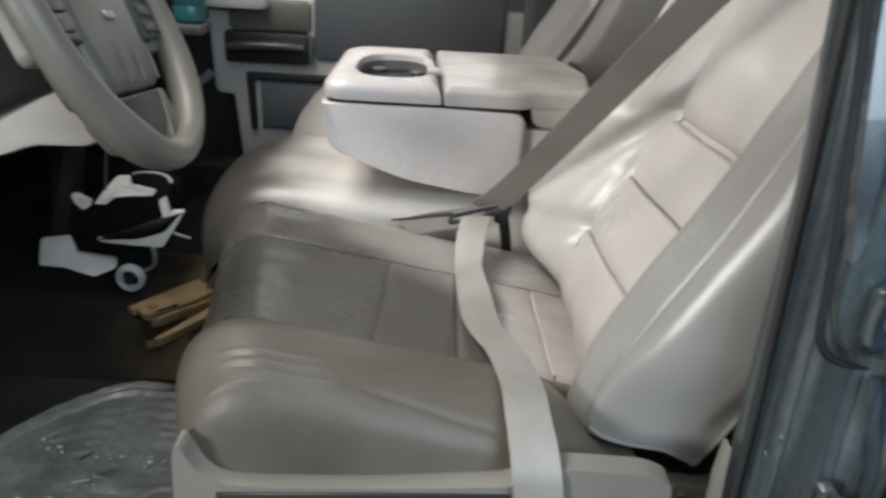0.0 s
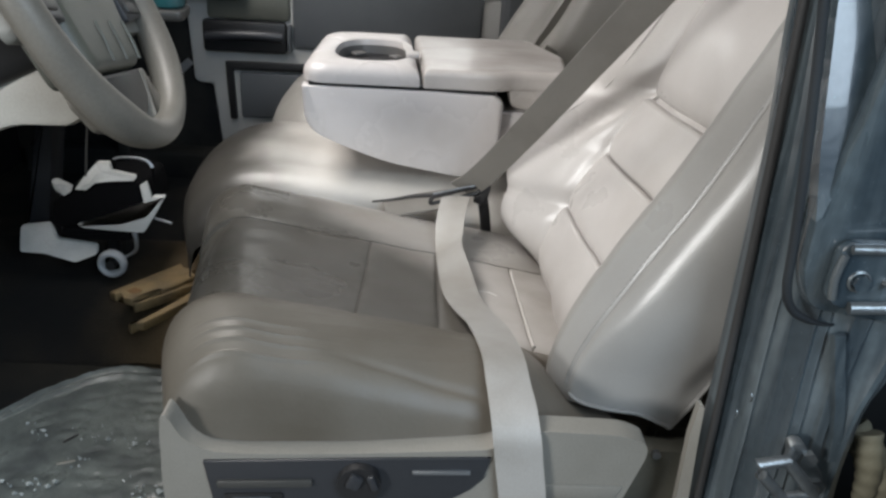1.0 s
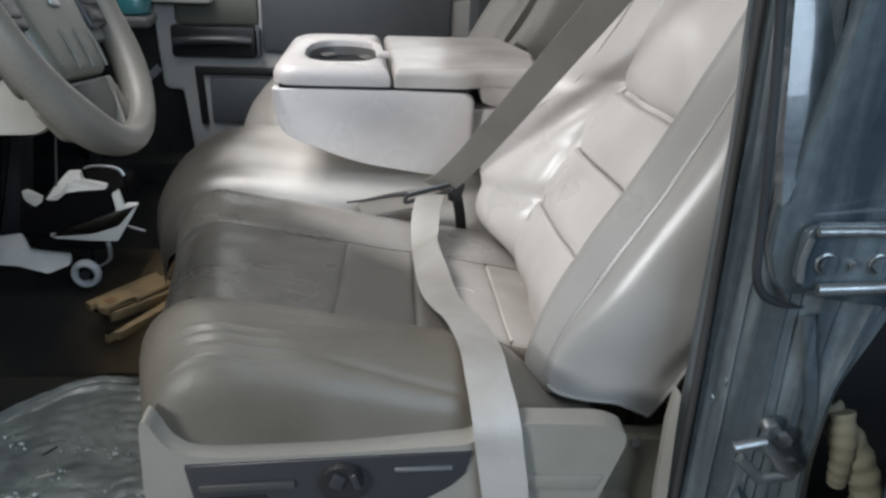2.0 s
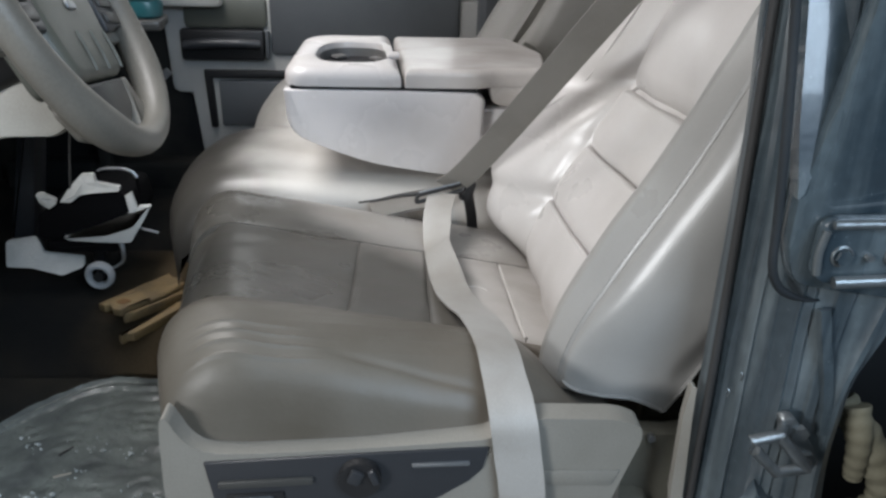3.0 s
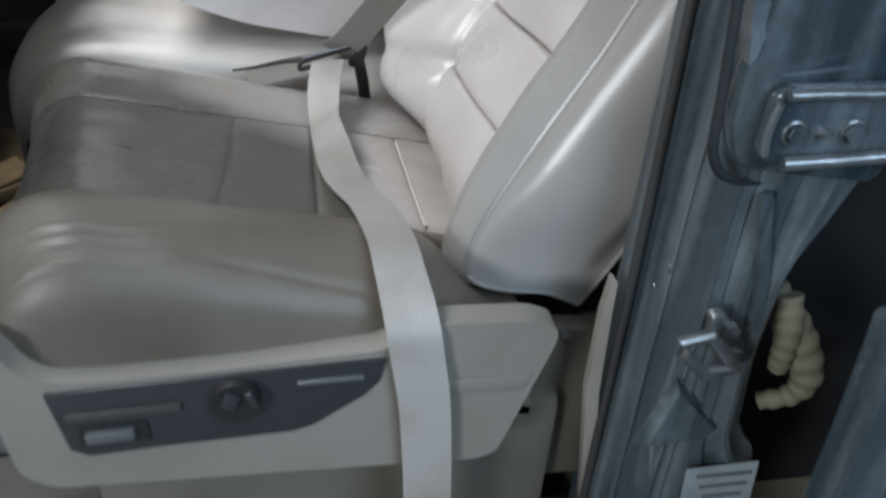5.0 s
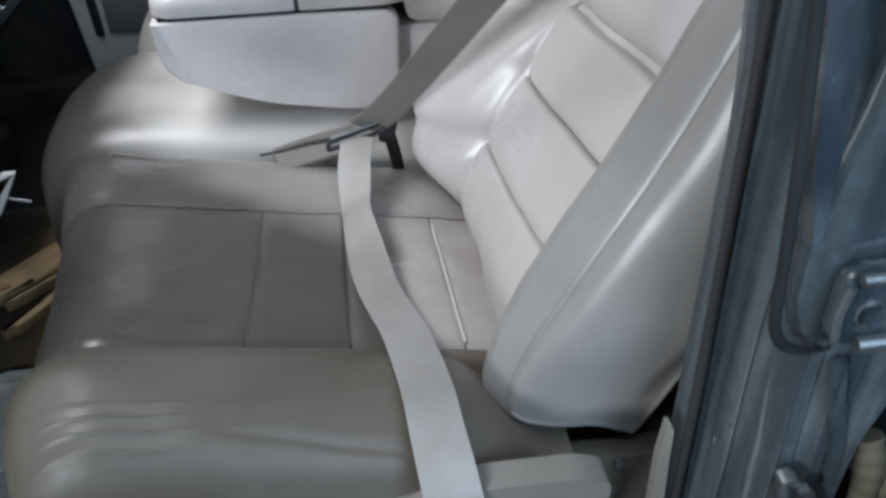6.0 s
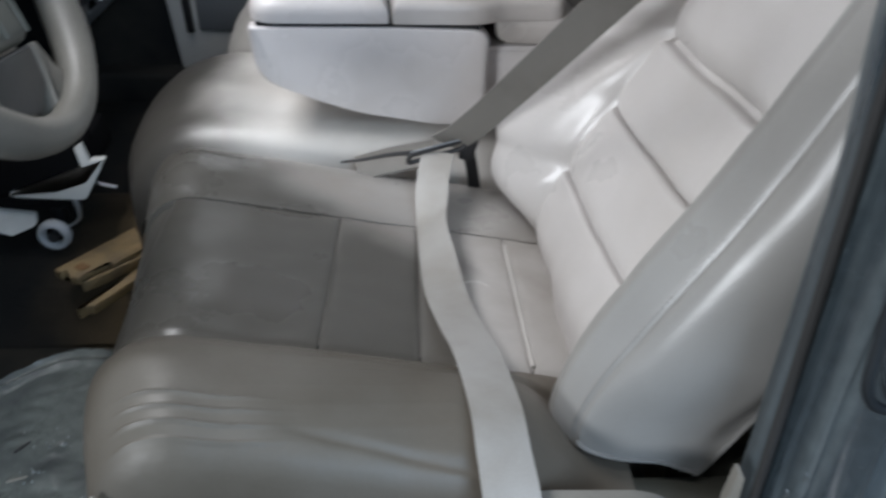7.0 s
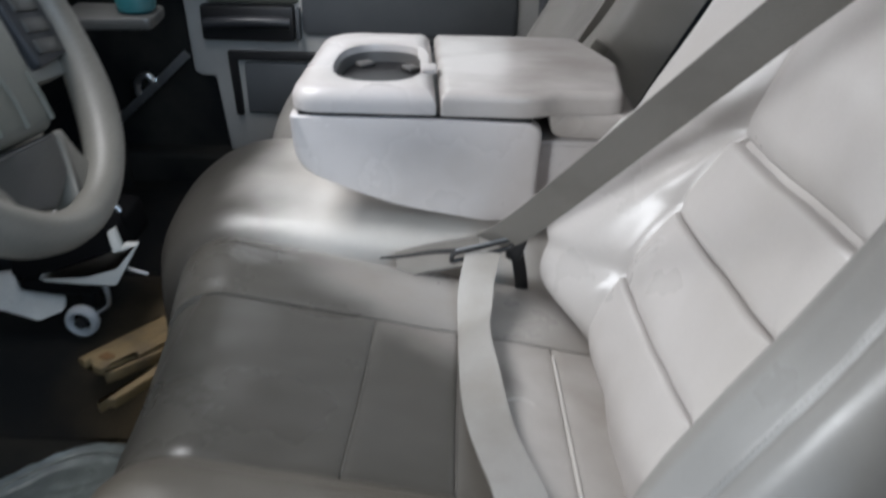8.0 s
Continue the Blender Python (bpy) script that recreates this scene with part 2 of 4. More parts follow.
        rings.append([p + (u * math.cos(2 * math.pi * k / sides) + w * math.sin(2 * math.pi * k / sides)) * rr for k in range(sides)])
    return loft(rings, caps)


def strap(points, across, width, thick=0.0016, steps=8):
    """A flat band along the points; across gives its width direction at each point."""
    path = smooth_path(points, steps)
    acr = smooth_path(across, steps)
    rings = []
    for i, p in enumerate(path):
        d = (path[min(i + 1, len(path) - 1)] - path[max(i - 1, 0)]).normalized()
        a = acr[i] - d * acr[i].dot(d)
        a.normalize()
        n = d.cross(a)
        w, h = width / 2, thick / 2
        rings.append([p - a * w - n * h, p - a * w * 0.6 - n * h * 1.3, p + a * w * 0.6 - n * h * 1.3, p + a * w - n * h, p + a * w + n * h, p + a * w * 0.6 + n * h * 1.3, p - a * w * 0.6 + n * h * 1.3, p - a * w + n * h])
    return loft(rings)


def prism(outline, axis_from, axis_to, axis="y", bevel=0.0):
    """A plate: an outline in the two other axes, from one value of the axis to another."""
    def place(a, b, v):
        return (a, v, b) if axis == "y" else (v, a, b) if axis == "x" else (a, b, v)
    bm = loft([[place(a, b, axis_from) for a, b in outline], [place(a, b, axis_to) for a, b in outline]])
    if bevel:
        bmesh.ops.recalc_face_normals(bm, faces=bm.faces)
        sharp = [e for e in bm.edges if len(e.link_faces) == 2 and e.calc_face_angle(0) > 0.6]
        bmesh.ops.bevel(bm, geom=sharp, offset=bevel, segments=2, affect="EDGES", profile=0.5)
    return bm


def lerp(a, b, t):
    return a + (b - a) * t


def ease(a, b, x):
    t = min(1.0, max(0.0, (x - a) / (b - a)))
    return t * t * (3 - 2 * t)


def rounded(points, r, seg=5):
    """Outline with rounded corners."""
    out = []
    n = len(points)
    for i in range(n):
        p, a, b = Vector(points[i]), Vector(points[i - 1]), Vector(points[(i + 1) % n])
        k = min(r[i] if isinstance(r, list) else r, (a - p).length * 0.45, (b - p).length * 0.45)
        s, e = p + (a - p).normalized() * k, p + (b - p).normalized() * k
        for j in range(seg + 1):
            t = j / seg
            out.append(tuple((1 - t) ** 2 * s + 2 * t * (1 - t) * p + t * t * e))
    return out


# ---- shell of the cab ----
def shell(name, bm, mat, label, category):
    return tagged(link_mesh(name, bm, mat, False), label, category, kind="structure")


shell("ground", box((0, 1.4, -0.78), (14, 14, 0.06)), CONCRETE, "grey concrete garage floor under the truck", "floor")
shell("wall_north", box((0, 8.4, 1.2), (14, 0.1, 4)), GARAGE, "plain grey garage wall beyond the truck", "wall")
shell("wall_south", box((0, -5.6, 1.2), (14, 0.1, 4)), GARAGE, "plain grey garage wall behind the camera", "wall")
shell("wall_west", box((-7, 1.4, 1.2), (0.1, 14, 4)), GARAGE, "plain grey garage wall ahead of the truck", "wall")
shell("ceiling", box((0, 1.4, 3.2), (14, 14, 0.1)), GARAGE, "plain grey garage ceiling", "ceiling")
shell("floor", box((-0.1, 1.42, 0.03), (2.2, 1.66, 0.06)), CARPET_DUSTY, "black carpeted cab floor of a truck", "floor")
# roof out of view; its front edge is set to shade the upper backrest
shell("roof", box((0.675, 1.42, 1.42), (2.19, 1.75, 0.05), 0.01), HEADLINER, "grey headliner of the cab roof", "roof")
shell("firewall", box((-1.12, 1.42, 0.4), (0.06, 1.66, 0.8)), BLACK, "black firewall under the dashboard", "firewall")
shell("rear_wall", box((1.75, 1.42, 0.65), (0.06, 1.7, 1.3)), DARK, "dark rear wall of the cab", "wall")


# ---- driver's seat ----
def table(x, rows):
    """Smooth look-up in rows of (x, value): a curve through all rows that never overshoots."""
    if x <= rows[0][0]:
        return rows[0][1]
    if x >= rows[-1][0]:
        return rows[-1][1]
    k = next(i for i in range(len(rows) - 1) if x <= rows[i + 1][0])

    def grade(i):
        return (rows[i + 1][1] - rows[i][1]) / (rows[i + 1][0] - rows[i][0])

    def tangent(i):
        if i == 0 or i == len(rows) - 1:
            return grade(min(i, len(rows) - 2))
        a, b = grade(i - 1), grade(i)
        return 0.0 if a * b <= 0 else 2 * a * b / (a + b)

    w = rows[k + 1][0] - rows[k][0]
    t = (x - rows[k][0]) / w
    p, q = rows[k][1], rows[k + 1][1]
    return (2 * t ** 3 - 3 * t * t + 1) * p + (t ** 3 - 2 * t * t + t) * w * tangent(k) + (3 * t * t - 2 * t ** 3) * q + (t ** 3 - t * t) * w * tangent(k + 1)


def rough(x, y, z, scale, amount):
    return amount * noise.noise(Vector((x, y, z)) * scale)


def patch(surf, push, u_rows, v_rows, thick, puff=0.006, rim=0.014):
    """A padded panel on surf(u, v): closed, proud in the middle, tucked in at its border; thick metres deep along push.
    rim: how wide the border falls off, or four widths for the sides u low, u high, v low, v high."""
    rims = rim if isinstance(rim, tuple) else (rim,) * 4
    push = Vector(push)
    n, m = len(u_rows), len(v_rows)
    bm = bmesh.new()
    top, low = [], []
    for i, u in enumerate(u_rows):
        ra, rb = [], []
        for j, v in enumerate(v_rows):
            p = Vector(surf(u, v))
            borders = (surf(u_rows[0], v), surf(u_rows[-1], v), surf(u, v_rows[0]), surf(u, v_rows[-1]))
            rise = 1.0
            for q, r in zip(borders, rims):
                e = min(1.0, (p - Vector(q)).length / r)
                rise = min(rise, math.sqrt(max(0.0, 1 - (1 - e) ** 2)))
            ra.append(bm.verts.new(p + push * (puff * rise - 0.4 * puff)))
            rb.append(bm.verts.new(p - push * thick))
        top.append(ra)
        low.append(rb)
    for i in range(n - 1):
        for j in range(m - 1):
            bm.faces.new((top[i][j], top[i + 1][j], top[i + 1][j + 1], top[i][j + 1]))
            bm.faces.new((low[i][j], low[i][j + 1], low[i + 1][j + 1], low[i + 1][j]))
    for a, b in (((0, 0), (0, 1)), ((n - 1, 1), (n - 1, 0))):
        i = a[0]
        for j in range(m - 1):
            bm.faces.new((top[i][j], top[i][j + 1], low[i][j + 1], low[i][j]))
    for j in (0, m - 1):
        for i in range(n - 1):
            bm.faces.new((top[i][j], top[i + 1][j], low[i + 1][j], low[i][j]))
    return bm


def spaced(a, b, n):
    return [lerp(a, b, 0.5 - 0.5 * math.cos(math.pi * k / n)) * 0.35 + lerp(a, b, k / n) * 0.65 for k in range(n + 1)]


FRONT = [(0.684, -0.213), (0.69, -0.220), (0.70, -0.227), (0.72, -0.233), (0.75, -0.243), (0.80, -0.256), (0.93, -0.277), (1.09, -0.304), (1.30, -0.338)]
BOLSTER = [(0.684, -0.045), (0.688, -0.022), (0.694, -0.005), (0.705, 0.010), (0.72, 0.021), (0.745, 0.030), (0.775, 0.033), (0.80, 0.029), (0.825, 0.018), (0.845, 0.004), (0.852, 0.0), (1.137, 0.0), (1.147, 0.001), (1.17, 0.007), (1.20, 0.013), (1.235, 0.016), (1.265, 0.012), (1.285, -0.006), (1.296, -0.035)]


def cushion_plane(x, y):
    return 0.402 - 0.13 * (y - 0.843) - 0.17 * (x + 0.06)


def cushion_skin(x, y):
    """Top of the driver's cushion with its bolsters and its front roll."""
    front = table(y, FRONT)
    fall = 0.0
    s = (x - front) / 0.085
    if s < 1:
        fall = 0.095 * (1 - math.sqrt(max(0.0, 1 - (1 - s) ** 2)))
    crease = 0.0020 * math.exp(-(math.sin((y - 0.06 * x + 0.002 * math.sin(40 * x)) * math.pi / 0.0110) / 0.34) ** 2) * ease(0.697, 0.704, y) * ease(0.746, 0.739, y) * ease(-0.212, -0.185, x) * ease(-0.06, -0.12, x)
    crease += 0.0006 * math.exp(-(math.sin((y - 0.16 * x) * math.pi / 0.021 + 0.9) / 0.5) ** 2) * ease(0.715, 0.73, y) * ease(0.83, 0.79, y) * ease(-0.17, -0.05, x) * ease(0.10, 0.03, x)
    crease += -0.0022 * math.exp(-((y - 0.712 + 0.10 * (x - 0.0)) / 0.0035) ** 2) * ease(-0.09, -0.04, x) * ease(0.08, 0.05, x)
    crease += -0.006 * math.exp(-((y - 0.830 + 0.06 * (x + 0.1)) / 0.006) ** 2) * ease(-0.24, -0.16, x)
    sag = -0.008 * math.exp(-((x + 0.05) / 0.09) ** 2 - ((y - 1.0) / 0.1) ** 2)
    return cushion_plane(x, y) + table(y, BOLSTER) - fall + crease + sag + rough(x, y, 0, 9, 0.0025) + rough(x, y, 3, 28, 0.0012) - 0.052 * ease(0.09, 0.185, x) * ease(0.855, 0.80, y)


def cushion_body(y0, y1, ny, sink):
    rings = []
    for y in spaced(y0, y1, ny):
        front = table(y, FRONT)
        ring = [(0.20, y, 0.29), (front + 0.05, y, 0.27), (front + 0.02, y, 0.285)]
        zf = cushion_skin(front, y)
        ring += [(front + 0.006, y, lerp(0.29, zf, 0.4)), (front - 0.001, y, lerp(0.29, zf, 0.75))]
        ring += [(x, y, cushion_skin(x, y) - sink) for x in [front + (0.20 - front) * (k / 64) ** 1.35 for k in range(65)]]
        rings.append(ring)
    return loft(rings)


seat = thing("front_car_seat", (0, 0, 0), "worn grey-beige leather driver's seat with stitched panels", "car seat")
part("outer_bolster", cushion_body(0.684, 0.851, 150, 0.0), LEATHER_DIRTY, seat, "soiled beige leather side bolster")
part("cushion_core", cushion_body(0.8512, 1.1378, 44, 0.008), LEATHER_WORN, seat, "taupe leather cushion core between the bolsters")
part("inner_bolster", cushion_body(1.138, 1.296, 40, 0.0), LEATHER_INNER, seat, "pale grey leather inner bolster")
SEAMS = [-0.262, -0.068, 0.024, 0.129, 0.198]
for a, b, n in zip(SEAMS, SEAMS[1:], (40, 22, 24, 16)):
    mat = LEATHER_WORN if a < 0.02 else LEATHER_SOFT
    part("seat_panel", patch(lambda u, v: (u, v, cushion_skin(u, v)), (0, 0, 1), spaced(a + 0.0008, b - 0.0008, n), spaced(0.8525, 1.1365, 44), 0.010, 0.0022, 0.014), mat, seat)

RECLINE = [(0.28, 0.166), (0.36, 0.173), (0.40, 0.183), (0.44, 0.198), (0.52, 0.246), (0.60, 0.293), (0.70, 0.336), (0.80, 0.375), (1.05, 0.455)]
WING = [(0.7445, -0.045), (0.7450, -0.020), (0.7462, 0.004), (0.7482, 0.020), (0.7510, 0.0300), (0.7545, 0.0372), (0.7560, 0.0384), (0.7575, 0.0384), (0.7590, 0.0398), (0.7605, 0.0415), (0.766, 0.0460), (0.775, 0.0525), (0.785, 0.0580), (0.793, 0.0575), (0.81, 0.047), (0.835, 0.028), (0.858, 0.008), (0.866, 0.0), (1.135, 0.0), (1.141, 0.009), (1.158, 0.031), (1.185, 0.052), (1.220, 0.065), (1.249, 0.053), (1.27, 0.022), (1.283, -0.015), (1.291, -0.05)]
LIFT = [(0.34, 0.55), (0.40, 0.85), (0.50, 1.1), (0.60, 1.15), (0.72, 1.0), (1.05, 0.9)]


def groove_height(y):
    """Height of the seam between lower and upper backrest."""
    return 0.589 + 0.064 * (1.13 - y)


def back_skin(y, h):
    """Front of the backrest: x at side y and height h."""
    low = table(y, [(0.7445, 0.377), (0.80, 0.36), (0.87, 0.33), (0.95, 0.305), (1.2, 0.30)])
    curl = (0.008 + 0.027 * ease(0.80, 0.88, y)) * max(0.0, 1 - (h - low) / (0.035 + 0.030 * ease(0.95, 1.05, y))) ** 2
    curl += 0.046 * ease(1.11, 1.19, y) * max(0.0, 1 - (h - low) / 0.086) ** 2
    groove = 0.0075 * math.exp(-((h - groove_height(y)) / (0.0025 if h < groove_height(y) else 0.020)) ** 2) * ease(0.82, 0.88, y) * ease(1.29, 1.20, y)
    puff = -0.010 * math.exp(-((h - 0.68) / 0.06) ** 2) * ease(0.86, 0.95, y) * ease(1.16, 1.05, y)
    dimple = 0.007 * math.exp(-((h - 0.434) / 0.020) ** 2 - ((y - 1.142) / 0.022) ** 2) + 0.006 * math.exp(-((h - 0.512) / 0.018) ** 2 - ((y - 1.138) / 0.020) ** 2)
    crease = 0.0055 * math.exp(-((h - 0.430 + 0.10 * (y - 1.14)) / 0.013) ** 2) * ease(1.125, 1.145, y) * ease(1.275, 1.20, y)
    crease += 0.001 * math.exp(-((h - 0.514 - 0.35 * (y - 1.14)) / 0.010) ** 2) * ease(1.13, 1.145, y) * ease(1.21, 1.16, y)
    dimple += crease + 0.006 * math.exp(-((y - 1.1365) / 0.005) ** 2) * ease(0.36, 0.40, h) * ease(0.60, 0.57, h) + 0.006 * math.exp(-((y - 1.150) / 0.012) ** 2 - ((h - 0.475) / 0.035) ** 2)
    slant = ((h - 0.600) + 2.3 * (y - 1.140)) / 2.5
    dimple += 0.010 * math.exp(-(slant / (0.006 if slant > 0 else 0.011)) ** 2) * ease(1.128, 1.142, y) * ease(1.186, 1.158, y)
    bulge = -0.024 * math.exp(-((h - 0.505) / 0.075) ** 2 - ((y - 1.232) / 0.044) ** 2) - 0.006 * math.exp(-((h - 0.385) / 0.025) ** 2 - ((y - 1.21) / 0.05) ** 2)
    return table(h, RECLINE) - table(y, WING) * table(h, LIFT) + curl + groove + puff + dimple + bulge + (rough(0, y, h, 10, 0.004) + rough(1, y, h, 30, 0.001)) * (1 - 0.8 * ease(1.14, 1.17, y))


def back_body(y0, y1, ny, sink, fine=()):
    rings = []
    for y in sorted(list(spaced(y0, y1, ny)) + list(fine)):
        low = table(y, [(0.7445, 0.377), (0.80, 0.36), (0.87, 0.33), (0.95, 0.305), (1.2, 0.30)])
        hs = [lerp(low, 1.03, (k / 80) ** 1.15) for k in range(81)]
        ring = [(back_skin(y, h) + sink, y, h) for h in hs]
        rear = [(table(h, RECLINE) + 0.098 - 0.018 * ease(0.42, 0.34, h), y, h - 0.012) for h in (1.0, 0.8, 0.6, 0.5, 0.42, min(0.364, low + 0.03))]
        rings.append(ring + rear)
    return loft(rings)


part("outer_wing", back_body(0.7572, 0.866, 56, 0.0, [0.7575 + 0.0005 * k for k in range(14)]), SIDE_VINYL, seat, "smooth grey leather outer backrest bolster")

SIDE_LOW = [(0.0, 0.3835), (0.06, 0.3785), (0.25, 0.3745), (0.58, 0.3700), (0.87, 0.3590), (1.0, 0.3545)]
SIDE_REAR = [(0.3545, 0.253), (0.383, 0.273), (0.408, 0.287), (0.50, 0.334), (0.60, 0.382), (0.80, 0.462), (1.03, 0.545)]


def wing_side(s, r):
    """Side of the backrest: s from the seam to the rear edge, r from the lower edge up; it rolls over from the front and bulges."""
    z = lerp(table(s, SIDE_LOW), 1.03, r)
    front = back_skin(0.7575, max(z, 0.3835)) + 0.0006
    x = lerp(front, table(z, SIDE_REAR), s)
    out = lerp(0.0125, 0.030, ease(0.0, 0.20, r))
    e = min(1.0, s / 0.42)
    y = 0.7568 - out * math.sqrt(max(0.0, 1 - (1 - e) ** 2)) ** 1.25 + 0.012 * ease(0.72, 1.0, s) * ease(0.0, 0.1, r)
    return (x, y + rough(x, 4, z, 14, 0.0016) * ease(0, 0.1, s), z)


bm = bmesh.new()
grid = [[bm.verts.new(wing_side((k / 40) ** 1.6, (n / 70) ** 1.25)) for n in range(71)] for k in range(41)]
for a, b in zip(grid, grid[1:]):
    for n in range(70):
        bm.faces.new((a[n], b[n], b[n + 1], a[n + 1]))
ext = bmesh.ops.extrude_face_region(bm, geom=bm.faces[:])
bmesh.ops.translate(bm, vec=(0.003, 0.016, 0.002), verts=[v for v in ext["geom"] if isinstance(v, bmesh.types.BMVert)])
part("wing_side", bm, SIDE_VINYL, seat, "smooth rounded grey side of the backrest")
part("backrest_core", back_body(0.8662, 1.1348, 34, 0.008), LEATHER, seat)
part("inner_wing", back_body(1.135, 1.291, 40, 0.0), LEATHER, seat, "creased pale leather inner backrest bolster")


def back_panel(low, high, n, puff, rim):
    rows = [0.0, 0.006, 0.012] + list(spaced(0.02, 0.98, n)) + [0.988, 0.994, 1.0]
    cols = list(spaced(0.868, 1.115, 40)) + [1.119, 1.123, 1.127, 1.130, 1.133]
    return patch(lambda u, v: (back_skin(u, lerp(low(u), high(u), v)), u, lerp(low(u), high(u), v)), (-0.9, 0, 0.42), cols, rows, 0.010, puff, rim)


def slope(z):
    return lambda y: z + 0.075 * (1.13 - y)


# each panel is tight and crisp along its upper edge and sinks softly towards the seam below it
part("back_panel", back_panel(lambda y: max(0.305, 0.31 + 0.2 * (1.0 - y)), slope(0.4325), 34, 0.007, (0.03, 0.010, 0.05, 0.004)), LEATHER, seat)
part("back_panel", back_panel(slope(0.4335), slope(0.5115), 34, 0.009, (0.03, 0.026, 0.030, 0.004)), LEATHER, seat)
part("back_panel", back_panel(slope(0.5125), lambda y: groove_height(y) - 0.0015, 34, 0.010, (0.03, 0.012, 0.034, 0.007)), LEATHER, seat)
part("back_panel", back_panel(lambda y: groove_height(y) + 0.0035, lambda y: 1.0, 44, 0.012, (0.04, 0.03, 0.030, 0.01)), LEATHER, seat)
# piping round the flat side of the backrest
edge = [wing_side(s, 0.0) for s in (0.0, 0.03, 0.08, 0.16, 0.3, 0.45, 0.6, 0.75, 0.87, 0.95, 1.0)] + [wing_side(1.0, r) for r in (0.02, 0.05, 0.09, 0.14)]
part("piping", tube(edge, 0.0023, 8, 5), SIDE_PIPING, seat, "grey piping under the backrest side")
part("wing_piping", tube([(back_skin(y, h) - 0.0008, y, h) for y, h in ((1.156, 0.98), (1.158, 0.84), (1.160, 0.71), (1.164, 0.646), (1.174, 0.590), (1.184, 0.560), (1.198, 0.53))], lambda t: 0.0026 - 0.0018 * t, 8, 6), LEATHER, seat, "pale piping along the inner backrest bolster")
stitches = bmesh.new()
for k in range(62):
    h = 0.392 + 0.0046 * k
    a, b = [Vector((back_skin(0.7600, q) - 0.0006, 0.7597, q)) for q in (h, h + 0.0030)]
    u, w = Vector((0.0007, 0, 0)), Vector((0, 0.0006, 0))
    va, vb = [[stitches.verts.new(p + d) for d in (u, w, -u, -w)] for p in (a, b)]
    for n in range(4):
        stitches.faces.new((va[n], va[(n + 1) % 4], vb[(n + 1) % 4], vb[n]))
    stitches.faces.new(va[::-1])
    stitches.faces.new(vb)
part("stitching", stitches, SIDE_PIPING, seat, "grey stitching along the backrest bolster seam")
# glint on a tear and highlight on a seam edge, as pale tubes
part("tear_glint", tube([(x, y, cushion_skin(x, y) + 0.0012) for x, y in ((0.066, 1.006), (0.078, 1.013), (0.090, 1.016), (0.101, 1.009))], 0.0011, 6, 4), EDGE_GLINT, seat, "pale line for the glint on a tear in the leather")
part("white_seam", tube([(0.130, y, cushion_skin(0.130, y) + 0.001) for y in (1.115, 1.05, 0.98, 0.91, 0.86)], 0.0022, 6, 4), EDGE_GLINT, seat, "open seam edge, its highlight put into a pale colour")
for x0 in (-0.068, 0.024):
    part("seam", tube([(x0 + 0.0008, y, cushion_skin(x0, y) - 0.0002) for y in (1.13, 1.06, 0.98, 0.90, 0.857)], 0.0010, 6, 4), SEAM, seat, "thin pale stitched seam")
for y in (0.8517, 1.1375):
    part("seam", tube([(x, y, cushion_skin(x, y) - 0.0052) for x in (-0.25, -0.2, -0.12, -0.04, 0.04, 0.12, 0.17)], 0.0020, 6, 4), SEAM, seat, "sunken dark seam")

trim_line = [(-0.2195, 0.392), (-0.2205, 0.365), (-0.2220, 0.33), (-0.218, 0.275), (-0.195, 0.258), (0.0, 0.254), (0.15, 0.25), (0.168, 0.256), (0.19, 0.325), (0.207, 0.380), (0.206, 0.393), (0.186, 0.402), (0.112, 0.404), (0.092, 0.398), (0.07, 0.382), (-0.06, 0.372), (-0.150, 0.368), (-0.180, 0.370), (-0.196, 0.379), (-0.205, 0.391), (-0.2100, 0.402), (-0.2145, 0.4075), (-0.2180, 0.4040)]
part("side_trim", prism(rounded(trim_line, [0.012] * (len(trim_line) - 4) + [0.008, 0.003, 0.003, 0.003], 3), 0.666, 0.690, "y", 0.0), TRIM, seat, "beige plastic side trim with scuffs")
part("trim_ledge", prism([(0.095, 0.347), (0.19, 0.347), (0.183, 0.330), (0.095, 0.332)], 0.664, 0.6665, "y", 0.0012), TRIM, seat, "shallow step in the beige trim")
panel_line = [(-0.184, 0.361), (-0.05, 0.369), (0.069, 0.375), (0.064, 0.352), (0.052, 0.338), (0.026, 0.320), (0.012, 0.310), (-0.004, 0.304), (-0.10, 0.299), (-0.162, 0.294), (-0.175, 0.302)]
switches = part("switch_panel", prism(panel_line, 0.663, 0.668, "y", 0.0015), DARK, seat, "dark grey power seat switch panel")
part("switch_ridge", box((-0.130, 0.662, 0.340), (0.085, 0.005, 0.008), 0.002, pose(0, 0, 0, 0, -3, 0)), DARK_PAD, switches, "grey raised switch bar")
part("switch_recess", box((-0.140, 0.6625, 0.318), (0.052, 0.003, 0.020), 0.001, pose(0, 0, 0, 0, -3, 0)), BLACK, switches, "black recess round the rocker")
part("rocker_switch", box((-0.142, 0.660, 0.3195), (0.037, 0.010, 0.011), 0.003, pose(0, 0, 0, 0, -3, 0)), SLATE, switches, "small grey rocker switch")
part("switch_ridge", box((0.026, 0.662, 0.3585), (0.052, 0.004, 0.004), 0.0015, pose(0, 0, 0, 0, -2, 0)), STEEL, switches, "thin bright strip")
knob = tube([(-0.046, 0.664, 0.347), (-0.046, 0.654, 0.347)], 0.019, 20, 0)
part("lumbar_knob", knob, BLACK, switches, "broken black lumbar knob")
part("knob_stub", box((-0.050, 0.652, 0.353), (0.012, 0.006, 0.014), 0.002, pose(0, 0, 0, 0, 25, 0)), DARK, switches)
